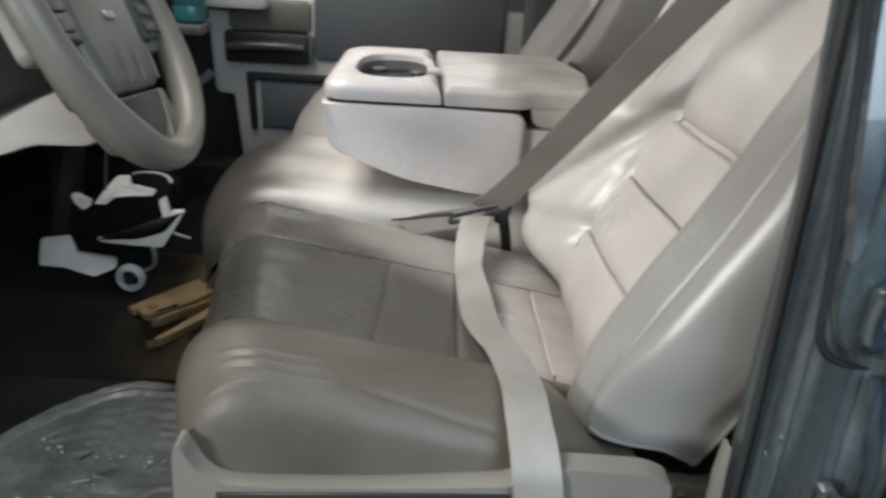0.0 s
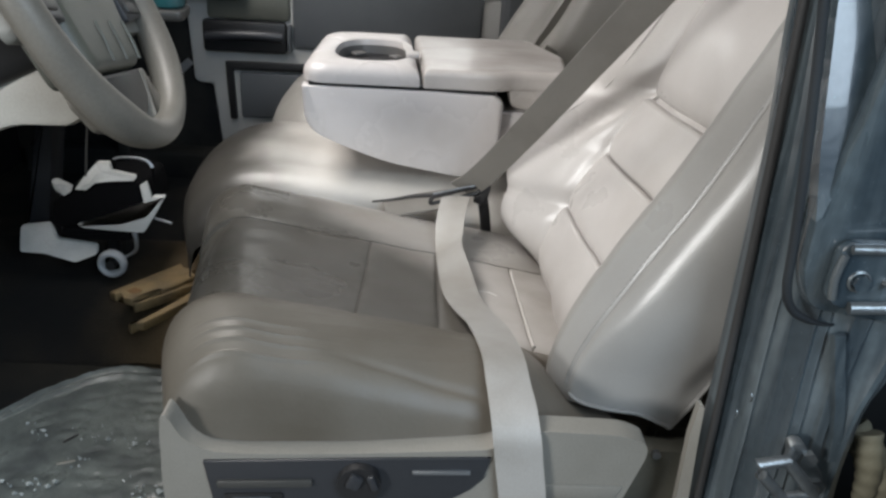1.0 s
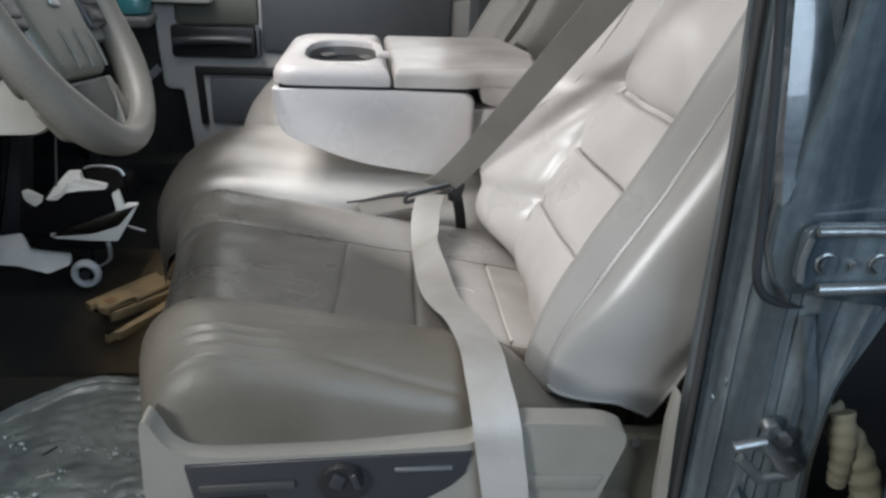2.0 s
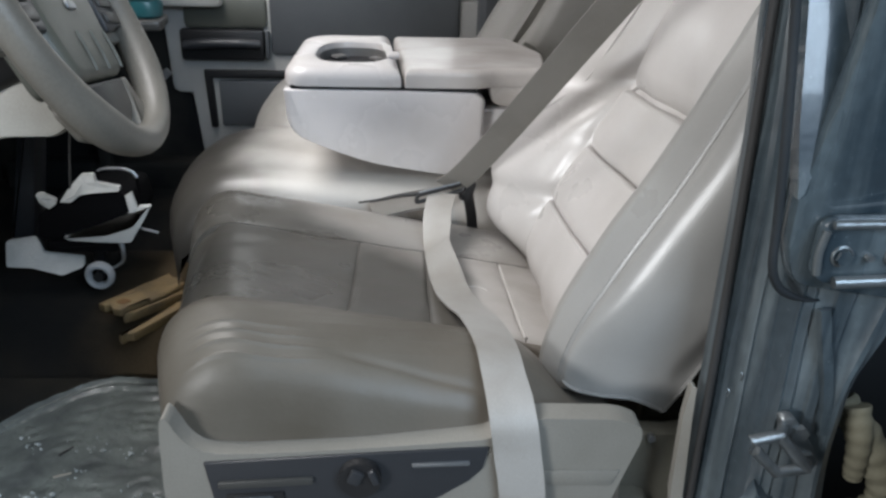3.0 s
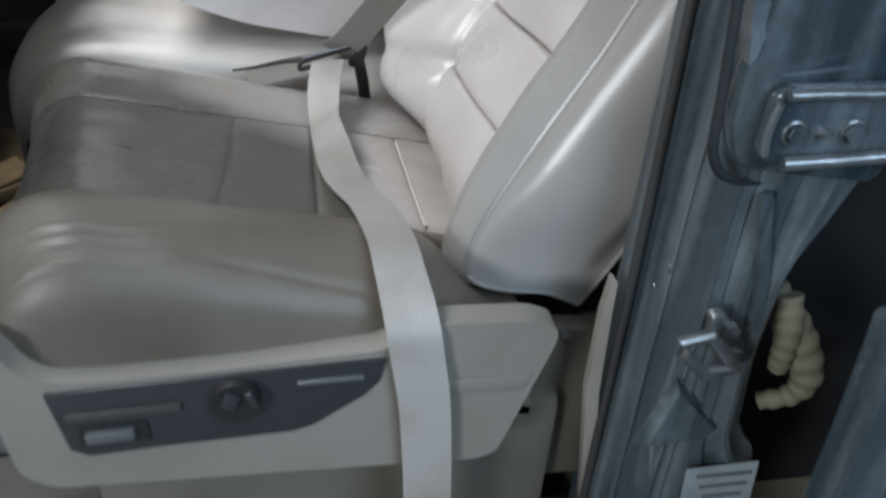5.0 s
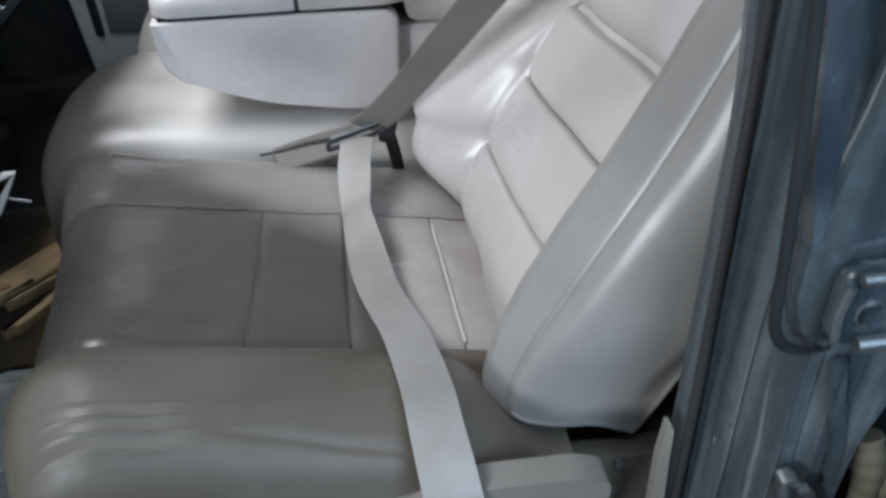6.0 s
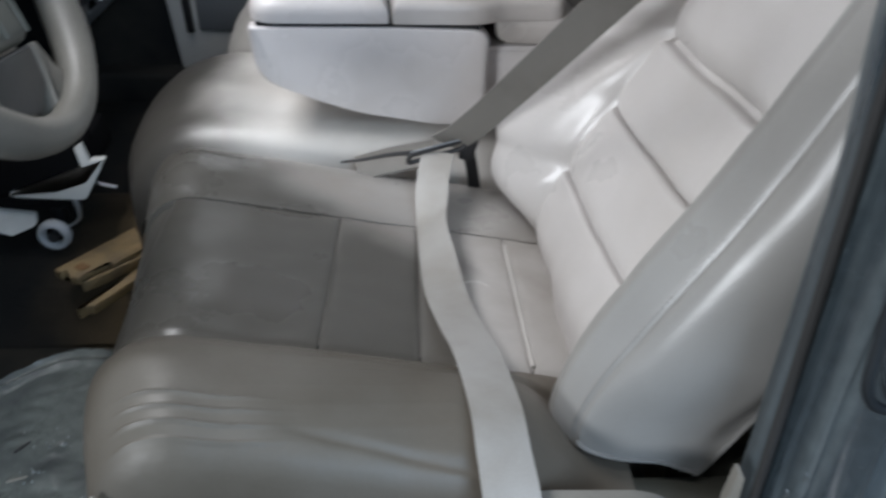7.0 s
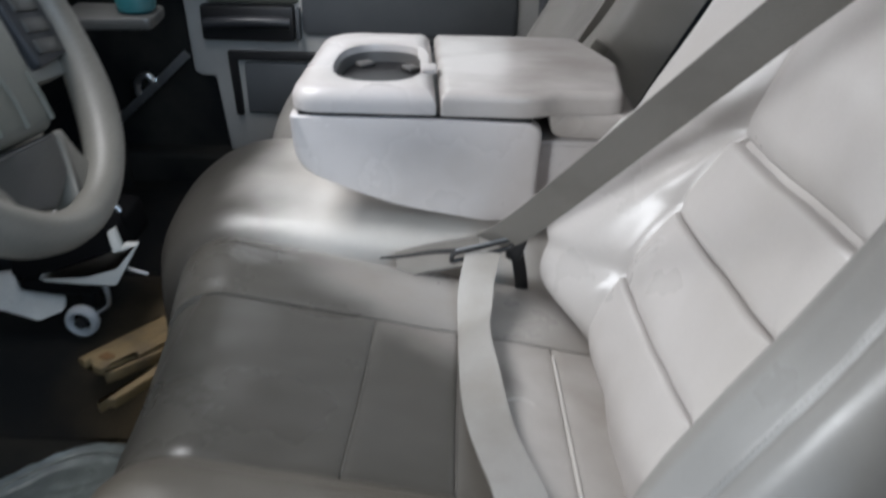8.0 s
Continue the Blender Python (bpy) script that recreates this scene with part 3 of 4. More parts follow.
part("knob_stub", box((-0.034, 0.653, 0.352), (0.007, 0.005, 0.016), 0.002, pose(0, 0, 0, 0, -20, 0)), DARK, switches)
part("base", box((0.03, 0.98, 0.165), (0.43, 0.53, 0.21), 0.015), OLIVE, seat, "dusty olive-grey seat base")
part("base_rail", box((0.10, 0.708, 0.085), (0.36, 0.03, 0.03), 0.006), BLACK, seat, "black steel seat rail")
part("recliner_cover", box((0.252, 0.748, 0.235), (0.115, 0.030, 0.20), 0.010), OLIVE, seat, "dusty olive recliner cover")
part("recliner_bolt", tube([(0.240, 0.734, 0.332), (0.240, 0.728, 0.332)], 0.004, 10, 0), STEEL, seat, "bright steel bolt")

# ---- seat belt ----
belt = thing("driver_seat_belt", (0, 0, 0), "dirty pale grey seat belt lying buckled across the driver's seat", "seat belt")


def on_cushion(x, y, up=0.004):
    return (x, y, cushion_skin(x, y) + up)


lap = [(0.052, 1.232, 0.402), (0.044, 1.185, 0.385), on_cushion(0.042, 1.14, 0.019), on_cushion(0.042, 1.085, 0.020), on_cushion(0.046, 1.03, 0.017), on_cushion(0.053, 0.96, 0.013), on_cushion(0.063, 0.897, 0.019), on_cushion(0.073, 0.835, 0.019), on_cushion(0.081, 0.755, 0.008), (0.084, 0.708, 0.424), (0.0865, 0.678, 0.4165), (0.0895, 0.6605, 0.399), (0.094, 0.6585, 0.37), (0.100, 0.6565, 0.33), (0.106, 0.656, 0.25), (0.110, 0.656, 0.16), (0.113, 0.66, 0.08)]
acr = [(1, 0.1, 0.1), (0.95, 0.1, 0.3), (0.85, 0.1, 0.5), (0.78, 0.1, 0.6), (0.88, 0.2, 0.4), (1, 0.3, 0.05), (1, 0.4, -0.12), (1, 0.3, -0.14), (1, 0.2, -0.14), (1, 0.1, -0.12), (1, 0.05, -0.04), (1, 0.02, -0.03)] + [(1, 0, -0.05)] * 5
part("lap_strap", strap(lap, acr, 0.042), BELT, belt)
shoulder = [(0.060, 1.258, 0.404), (0.082, 1.225, 0.432), (0.125, 1.14, 0.52), (0.215, 0.935, 0.73), (0.32, 0.70, 0.97), (0.40, 0.60, 1.13)]
part("shoulder_strap", strap(shoulder, [(0.9, 0.1, -0.5), (0.75, 0.0, -0.65), (0.72, 0.1, -0.62), (0.72, 0.2, -0.6), (0.72, 0.2, -0.6), (0.72, 0.2, -0.6)], 0.038), BELT_DARK, belt, "shoulder strap, its shade put into a darker colour")
loop = rounded([(-0.037, -0.021), (0.036, -0.003), (0.038, 0.009), (-0.035, -0.010)], 0.004, 3)
tongue = part("latch_tongue", tube([(x, 0.0, z) for x, z in loop + loop[:1]], 0.0031, 8, 0, False), BLACK, belt, "black slotted belt tongue")
tongue.matrix_local = pose(0.050, 1.234, 0.4085, 0, 0, 6)
part("tongue_edge", tube([(0.018, 1.229, 0.4045), (0.050, 1.231, 0.4125), (0.083, 1.236, 0.4195)], 0.0012, 6, 3), STEEL, belt, "bright metal edge of the tongue")
part("tongue_blade", tube([(0.026, 1.236, 0.4005), (-0.010, 1.241, 0.3945), (-0.045, 1.245, 0.3855), (-0.074, 1.247, 0.3805)], lambda t: 0.0034 - 0.0018 * t, 8, 4), BLACK, belt, "thin black tapering blade")
buckle = thing("belt_buckle", (0, 0, 0), "black belt buckle on a grey stalk beside the seat", "buckle")
part("stalk", strap([(0.105, 1.27, 0.32), (0.100, 1.255, 0.36), (0.092, 1.25, 0.40)], [(0.9, 0.2, 0.1)] * 3, 0.016, 0.004), BLACK, buckle)
part("housing", box((0.092, 1.248, 0.402), (0.020, 0.020, 0.034), 0.005, pose(0, 0, 0, 0, 15, 0)), BLACK, buckle)
loose = thing("loose_belt_end", (0, 0, 0), "flat grey belt end lying beside the console", "belt")
part("strap", strap([(-0.055, 1.262, 0.362), (-0.01, 1.268, 0.372), (0.05, 1.272, 0.382)], [(0.1, 1, 0.25)] * 3, 0.050, 0.003), BELT_DARK, loose)

# ---- centre section and console ----
centre = thing("centre_car_seat", (0, 0, 0), "grey-beige leather centre seat cushion between the front seats", "car seat")
CENTRE_EDGE = [(1.297, -0.06), (1.302, -0.03), (1.312, -0.008), (1.33, 0.006), (1.36, 0.012), (1.60, 0.012), (1.63, 0.004), (1.648, -0.02), (1.652, -0.05)]


def centre_front(y):
    return -0.418 + 0.03 * ((y - 1.50) / 0.17) ** 2


def centre_skin(x, y):
    front = centre_front(y)
    s = (x - front) / 0.15
    fall = 0.115 * (1 - math.sqrt(max(0.0, 1 - (1 - s) ** 2))) if s < 1 else 0.0
    return 0.379 - 0.02 * (x + 0.1) + table(y, CENTRE_EDGE) - fall + rough(x, y, 5, 12, 0.004)


rings = []
for y in spaced(1.297, 1.652, 44):
    front = centre_front(y)
    ring = [(0.16, y, 0.25), (front + 0.05, y, 0.235), (front + 0.01, y, 0.26)]
    ring += [(x, y, centre_skin(x, y)) for x in [front + (0.16 - front) * (k / 44) ** 1.35 for k in range(45)]]
    rings.append(ring)
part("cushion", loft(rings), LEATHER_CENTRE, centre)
part("cushion_base", box((-0.08, 1.475, 0.155), (0.40, 0.33, 0.19), 0.015), CARPET, centre, "black carpeted cushion base")

console = thing("armrest_console", (0, 0, 0), "folded-down pale grey vinyl armrest console with cup holder", "armrest")


side = rounded([(-0.189, 0.5385), (-0.184, 0.470), (-0.12, 0.443), (-0.055, 0.421), (0.064, 0.402), (0.117, 0.408), (0.120, 0.526), (0.106, 0.5360), (0.0, 0.5385)], [0.004, 0.05, 0.05, 0.05, 0.03, 0.015, 0.01, 0.01, 0.01], 8)
def side_skin(y0, y1, out):
    """A side panel whose outer edge is rounded over."""
    cx, cz = -0.03, 0.475
    rows = [(0.94, 0.965, 0.0), (0.972, 0.982, 0.0008), (0.992, 0.995, 0.003), (1.0, 1.0, 0.007)]
    rings = [[(cx + (x - cx) * s, y0 + out * d, cz + (z - cz) * q) for x, z in side] for s, q, d in rows]
    return loft(rings + [[(x, y1, z) for x, z in side]])


part("side_panel", side_skin(1.310, 1.335, 1), CONSOLE, console)
part("side_panel", side_skin(1.601, 1.560, -1), CONSOLE, console)
part("body", prism([(x * 0.985, min(z, 0.498)) for x, z in side], 1.3352, 1.5598, "y"), CONSOLE, console)


def lid(outline, z0, z1, round_by, hole=None, depth=0.06):
    """A padded lid over a plan outline, with an optional round well cut through it."""
    cx, cy = sum(p[0] for p in outline) / len(outline), sum(p[1] for p in outline) / len(outline)
    def ring(shrink, z):
        return [(x + (cx - x) * shrink / max(0.02, abs(cx - x) + 0.001) * (abs(cx - x) > 0.001), y + (cy - y) * shrink / max(0.02, abs(cy - y) + 0.001), z) for x, y in outline]
    rings = [ring(0.0012, z0), ring(0.0, z0 + 0.0012)]
    for k in range(6):
        a = math.pi / 2 * k / 5
        rings.append(ring(round_by * (1 - math.cos(a)), z1 - round_by + round_by * math.sin(a)))
    if hole:
        n = len(outline)
        # the well's points take the angles of the outline's points
        hx, hy, rx, ry = hole
        def well(s, z):
            pts = []
            for x, y in outline:
                a = math.atan2((y - hy) / ry, (x - hx) / rx)
                c, q = math.cos(a), math.sin(a)
                k = (abs(c) ** 2.6 + abs(q) ** 2.6) ** (-1 / 2.6)
                pts.append((hx + rx * s * k * c, hy + ry * s * k * q, z))
            return pts
        rings += [well(1.06, z1 + 0.001), well(1.0, z1 - 0.001), well(0.97, z1 - 0.008), well(0.97, z1 - 0.02)]
    bm = loft(rings, not hole)
    return bm


def dense(points, step=0.012):
    out = []
    for a, b in zip(points, points[1:] + points[:1]):
        a, b = Vector(a), Vector(b)
        n = max(1, int((b - a).length / step))
        out += [tuple(a.lerp(b, k / n)) for k in range(n)]
    return out


front_lid = dense(rounded([(-0.1895, 1.310), (-0.0095, 1.310), (-0.0290, 1.600), (-0.185, 1.600)], [0.040, 0.003, 0.003, 0.05], 8))
part("front_lid", lid(front_lid, 0.5432, 0.573, 0.019, (-0.088, 1.437, 0.060, 0.088)), CONSOLE, console)
cup = [(math.cos(a), math.sin(a)) for a in [2 * math.pi * k / 48 for k in range(48)]]
CUP_GREY = material("grey_cup_plastic", (0.13, 0.126, 0.122), 0.4)


def cup_ring(s, z):
    return [(-0.088 + 0.060 * s * c * (abs(c) ** 2.6 + abs(q) ** 2.6) ** (-1 / 2.6), 1.437 + 0.088 * s * q * (abs(c) ** 2.6 + abs(q) ** 2.6) ** (-1 / 2.6), z) for c, q in cup]
part("cup_liner", loft([cup_ring(0.86, 0.503), cup_ring(0.90, 0.506), cup_ring(0.965, 0.563), cup_ring(0.94, 0.563), cup_ring(0.88, 0.530), cup_ring(0.80, 0.525), cup_ring(0.76, 0.507)]), CUP_GREY, console, "grey cup holder liner")
# black disc set high to stand for the shade in the cup
part("cup_shade", loft([cup_ring(0.88, 0.547), cup_ring(0.88, 0.550)]), BLACK, console, "black disc for the shaded hollow of the cup holder")
for turn in (0.6, 2.2, 3.6, 5.2):
    part("cup_finger", box((-0.088 + 0.046 * math.cos(turn), 1.437 + 0.070 * math.sin(turn), 0.5530), (0.020, 0.024, 0.006), 0.003, pose(0, 0, 0, 0, 0, math.degrees(turn))), CUP_GREY, console, "grey springy cup finger")
part("lid_latch", box((-0.022, 1.405, 0.5735), (0.020, 0.030, 0.008), 0.003), CONSOLE, console, "small white lid latch")
rear_lid = dense(rounded([(-0.004, 1.310), (0.108, 1.310), (0.140, 1.326), (0.220, 1.33), (0.232, 1.47), (0.190, 1.600), (-0.0235, 1.600)], [0.003, 0.02, 0.02, 0.02, 0.02, 0.02, 0.003], 5))
part("armrest_lid", lid(rear_lid, 0.5425, 0.571, 0.011), CONSOLE_TOP, console, "grimy padded armrest lid")
part("armrest_pad", prism(rounded([(0.128, 0.5430), (0.132, 0.518), (0.146, 0.512), (0.225, 0.510), (0.246, 0.530), (0.236, 0.5440)], 0.006), 1.328, 1.585, "y", 0.004), CONSOLE_TOP, console, "padded rear end of the armrest")
part("seam_gap", box((-0.035, 1.454, 0.5400), (0.285, 0.276, 0.009)), BLACK, console, "dark gap under the lids")
part("hinge_cover", prism(rounded([(0.112, 0.42), (0.20, 0.40), (0.225, 0.50), (0.205, 0.508), (0.112, 0.506)], 0.006), 1.335, 1.585, "y", 0.006), CONSOLE, console, "vinyl hinge cover")

# ---- passenger seat ----
pseat = thing("front_car_seat", (0, 0, 0), "pale grey leather passenger seat beyond the console", "car seat")


def pass_skin(x, y):
    front = -0.33 + 0.05 * ((y - 1.92) / 0.26) ** 4
    s = (x - front) / 0.09
    fall = 0.10 * (1 - math.sqrt(max(0.0, 1 - (1 - s) ** 2))) if s < 1 else 0.0
    e = min((y - 1.66) / 0.07, (2.16 - y) / 0.07, 1.0)
    return 0.388 - 0.1 * (x + 0.1) - fall - 0.06 * (1 - math.sqrt(max(0.0, 1 - (1 - e) ** 2))) + rough(x, y, 8, 12, 0.005)


rings = []
for y in spaced(1.66, 2.16, 40):
    front = -0.33 + 0.05 * ((y - 1.92) / 0.26) ** 4
    ring = [(0.2, y, 0.27), (front + 0.05, y, 0.25), (front + 0.01, y, 0.27)]
    ring += [(x, y, pass_skin(x, y)) for x in [front + (0.2 - front) * (k / 40) ** 1.35 for k in range(41)]]
    rings.append(ring)
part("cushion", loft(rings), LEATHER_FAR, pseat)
rings = []
for y in spaced(1.665, 2.15, 36):
    e = min((y - 1.665) / 0.06, (2.15 - y) / 0.06, 1.0)
    bow = 0.05 * (1 - math.sqrt(max(0.0, 1 - (1 - e) ** 2))) - 0.045 * ease(1.82, 1.74, y) - 0.045 * ease(2.0, 2.08, y)
    hs = [lerp(0.36, 1.0, k / 40) for k in range(41)]
    rings.append([(table(h, RECLINE) + bow - 0.005 + rough(3, y, h, 10, 0.004), y, h) for h in hs] + [(table(h, RECLINE) + 0.1, y, h) for h in (0.98, 0.7, 0.5, 0.37)])
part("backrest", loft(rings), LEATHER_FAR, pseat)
part("base", box((-0.03, 1.91, 0.165), (0.42, 0.44, 0.21), 0.015), CARPET, pseat, "black seat base")
pbelt = thing("passenger_seat_belt", (0, 0, 0), "taupe seat belt hanging over the passenger seat", "seat belt")
part("strap", strap([(0.205, 1.700, 0.50), (0.26, 1.690, 0.60), (0.36, 1.685, 0.78), (0.44, 1.70, 0.98)], [(0.8, 0.1, -0.45)] * 4, 0.040), BELT_DARK, pbelt)
part("tongue", box((0.232, 1.655, 0.537), (0.030, 0.014, 0.028), 0.004, pose(0, 0, 0, 0, 30, 0)), TRIM, pbelt, "pale plastic tongue")

# ---- passenger door ----
pdoor = tagged(thing("door_passenger", (0, 0, 0), "closed passenger door with grey trim and a dark insert", "door", kind="structure"))
part("trim_panel", prism([(-0.610, 0.560), (-0.600, 0.318), (-0.585, 0.310), (-0.552, 0.308), (-0.528, 0.05), (0.265, 0.05), (0.265, 0.55)], 2.210, 2.26, "y", 0.008), DOOR_TRIM, pdoor, "dusty light grey door trim")
part("upper_panel", box((-0.10, 2.213, 0.505), (0.48, 0.03, 0.19), 0.012), SLATE, pdoor, "dark slate upper trim")
# lighter end piece; the shading of the rounded trim put into its colour
part("upper_corner", box((-0.45, 2.214, 0.515), (0.21, 0.034, 0.078), 0.014), PAD, pdoor, "grey rounded upper trim corner, the panel's shading put into its colour")
# pale bar put where bright daylight shows through the window
part("daylight_bar", box((-0.55, 2.195, 0.552), (0.20, 0.07, 0.04), 0.012), PAPER, pdoor, "pale bar for the daylight seen through the window")
part("handle_recess", box((-0.46, 2.203, 0.437), (0.21, 0.03, 0.078), 0.008), BLACK, pdoor, "black handle recess")
part("pull_handle", tube([(-0.555, 2.185, 0.435), (-0.50, 2.178, 0.442), (-0.42, 2.178, 0.444), (-0.365, 2.187, 0.44)], 0.013, 10, 5), DARK, pdoor, "glossy black pull handle")
part("handle_end", box((-0.347, 2.20, 0.437), (0.009, 0.03, 0.070), 0.003), SLATE, pdoor, "grey handle end cap")
part("pocket_frame", prism([(-0.515, 0.372), (-0.20, 0.372), (-0.20, 0.352), (-0.495, 0.352), (-0.490, 0.22), (-0.508, 0.22)], 2.196, 2.215, "y", 0.004), BLACK, pdoor, "black pocket edge")
part("pocket_panel", box((-0.33, 2.21, 0.285), (0.30, 0.02, 0.12), 0.006), SLATE, pdoor, "dark grey pocket lining")
part("kick_carpet", box((-0.80, 2.245, 0.31), (0.60, 0.03, 0.56), 0.008), CARPET, pdoor, "black carpeted door front")
part("armrest", box((0.0, 2.195, 0.38), (0.34, 0.07, 0.05), 0.015), DARK, pdoor, "dark armrest")
glass = bpy.data.materials.new("window_glass")
glass.use_nodes = True
g = glass.node_tree.nodes["Principled BSDF"]
g.inputs["Transmission Weight"].default_value, g.inputs["Roughness"].default_value, g.inputs["Base Color"].default_value = 1.0, 0.03, (0.75, 0.82, 0.82, 1)
win = tagged(thing("window_1", (0, 0, 0), "closed passenger window", "window", kind="structure"))
pane = part("pane", box((-0.16, 2.245, 0.85), (0.86, 0.005, 0.55)), glass, win, smooth=False)
pane.visible_shadow = False
shell("pillar_far", box((0.235, 2.215, 0.75), (0.10, 0.07, 1.35), 0.02), SLATE, "slate grey trimmed centre pillar on the far side", "pillar")
shell("far_rear_trim", box((1.0, 2.235, 0.45), (1.45, 0.05, 0.9), 0.01), DARK, "dark rear door trim on the far side", "wall")
shell("sill_far", box((-0.1, 2.21, 0.07), (1.9, 0.09, 0.12), 0.01), CARPET, "dark far door sill", "sill")
strip = thing("metal_strip", (0, 0, 0), "bright metal strip standing slanted by the passenger door", "metal strip")
part("bar", strap([(-0.760, 2.122, 0.226), (-0.735, 2.12, 0.248), (-0.655, 2.12, 0.318), (-0.580, 2.12, 0.386)], [(-0.665, -0.009, 0.747)] * 4, 0.019, 0.005), BRIGHT_METAL, strip)
part("bracket", tube([(-0.702, 2.118, 0.292), (-0.700, 2.116, 0.318), (-0.688, 2.114, 0.332), (-0.672, 2.114, 0.336), (-0.664, 2.116, 0.322)], 0.0085, 10, 4), BRIGHT_METAL, strip, "small bent bracket")
part("foot", box((-0.768, 2.125, 0.14), (0.03, 0.02, 0.20), 0.004), CARPET, strip, "dark foot")

# ---- dashboard and steering wheel ----
dash = thing("dashboard", (0, 0, 0), "beige and black dashboard with a knee panel", "dashboard")
knee = rounded([(-0.415, 0.634), (-0.372, 0.615), (-0.366, 0.580), (-0.385, 0.567), (-0.445, 0.566), (-0.478, 0.552), (-0.52, 0.544), (-1.05, 0.53), (-1.05, 0.66)], 0.016)
part("knee_panel", prism(knee, 0.950, 1.090, "y", 0.010), KNEE, dash, "pale cream cover under the steering column")
part("instrument_shroud", prism(rounded([(-0.60, 0.82), (-0.500, 0.80), (-0.470, 0.652), (-0.50, 0.642), (-1.04, 0.668), (-1.04, 0.84)], 0.02), 0.945, 1.20, "y", 0.010), SHROUD, dash, "grey-green shroud above the column cover")
part("upper_dash", prism(rounded([(-0.56, 0.80), (-0.60, 0.92), (-1.08, 0.97), (-1.08, 0.74), (-0.70, 0.74)], 0.04), 0.58, 2.22, "y", 0.01), DARK, dash, "dark padded dashboard top")
part("centre_stack", prism(rounded([(-0.66, 0.80), (-0.70, 0.48), (-0.78, 0.40), (-1.08, 0.40), (-1.08, 0.80)], 0.03), 1.22, 1.58, "y", 0.01), BLACK, dash, "black centre stack")
part("glove_box", prism(rounded([(-0.72, 0.80), (-0.76, 0.55), (-0.82, 0.50), (-1.08, 0.50), (-1.08, 0.80)], 0.03), 1.58, 2.2, "y", 0.01), BLACK, dash, "black glove box")
part("centre_leg", prism(rounded([(-0.640, 0.50), (-0.655, 0.408), (-0.690, 0.208), (-0.700, 0.12), (-0.760, 0.12), (-0.730, 0.208), (-0.685, 0.408), (-0.68, 0.50)], 0.006), 1.50, 1.56, "y", 0.004), DARK, dash, "dark grey bracket under the dashboard")
part("lower_panel", box((-0.88, 0.62, 0.42), (0.40, 0.03, 0.22), 0.008), BLACK, dash, "black kick panel")

TILT, SWING = 0.451, 0.109
axis = Vector((math.cos(TILT) * math.cos(SWING), math.cos(TILT) * math.sin(SWING), math.sin(TILT)))
wheel_u = Vector((-math.sin(SWING), math.cos(SWING), 0))
wheel_v = axis.cross(wheel_u)
HUB = Matrix.Translation((-0.372, 0.993, 0.716)) @ Matrix((wheel_u, wheel_v, axis)).transposed().to_4x4()
wheel = thing("steering_wheel", (0, 0, 0), "grey-beige leather steering wheel with dark spoke buttons", "steering wheel")
wheel.matrix_world = HUB
WHEEL_SKIN = material("worn_wheel_leather", (0.152, 0.143, 0.124), 0.46, grain=300, grain_bump=0.12, stain=0.45, stain_scale=10)
rings = []
for k in range(97):
    a = 2 * math.pi * k / 96
    c = Vector((math.cos(a), math.sin(a), 0))
    rr = 0.0158 + 0.0030 * math.exp(-((a - 5.5) / 0.35) ** 2) + 0.0035 * math.exp(-((a - 3.9) / 0.35) ** 2)
    rings.append([c * 0.174 + (c * math.cos(b) * rr + Vector((0, 0, 1)) * math.sin(b) * rr * 1.1) for b in [2 * math.pi * j / 16 for j in range(16)]])
part("rim", loft(rings, False), WHEEL_SKIN, wheel)
TURN = Matrix.Rotation(-0.185, 4, "Z")


def turned(bm):
    bmesh.ops.transform(bm, matrix=TURN, verts=bm.verts)
    return bm


pad = dense(rounded([(-0.094, 0.060), (0.080, 0.060), (0.079, -0.020), (0.063, -0.096), (-0.086, -0.098), (-0.096, -0.040)], 0.014, 6))
part("airbag_cover", turned(lid(pad, -0.05, 0.003, 0.012)), PAD, wheel, "grey airbag cover with raised ribs")
for x in (-0.030, 0.012, 0.054):
    part("rib", turned(tube([(x + 0.004, -0.046, 0.0030), (x + 0.002, -0.068, 0.0042), (x, -0.090, 0.0030)], 0.0022, 6, 4)), PAD, wheel)
part("emblem", turned(lid(dense(rounded([(-0.014, -0.012), (0.010, -0.012), (0.010, -0.022), (-0.014, -0.022)], 0.005, 4), 0.006), 0.003, 0.006, 0.002)), STEEL, wheel, "small bright oval badge")
for sgn in (-1, 1):
    spoke = part("spoke", turned(prism(rounded([(sgn * 0.076, 0.036), (sgn * 0.166, 0.032), (sgn * 0.166, -0.046), (sgn * 0.160, -0.054), (sgn * 0.083, -0.056)], 0.006), -0.035, -0.010, "z", 0.004)), SHROUD, wheel, "grey spoke")
    pod = part("button_pod", turned(prism(rounded([(sgn * 0.086, 0.030), (sgn * 0.160, 0.026), (sgn * 0.159, -0.037), (sgn * 0.092, -0.046)], 0.006), -0.0098, 0.001, "z", 0.002)), DARK, spoke, "dark button pod")
    for y in (0.012, -0.008, -0.028):
        part("button", turned(box((sgn * 0.124, y, 0.0020), (0.044, 0.014, 0.004), 0.002)), DARK_PAD, spoke, "dark grey switch button")
right_foot = [(0.064, -0.099), (0.074, -0.098), (0.080, -0.124), (0.092, -0.136), (0.066, -0.158), (0.030, -0.166), (0.050, -0.130)]
left_foot = [(-0.074, -0.096), (-0.098, -0.086), (-0.122, -0.118), (-0.098, -0.150), (-0.050, -0.160), (-0.050, -0.13)]
for foot in (left_foot, right_foot):
    part("lower_spoke", turned(prism(rounded(foot, 0.008), -0.030, -0.004, "z", 0.005)), WHEEL_SKIN, wheel)
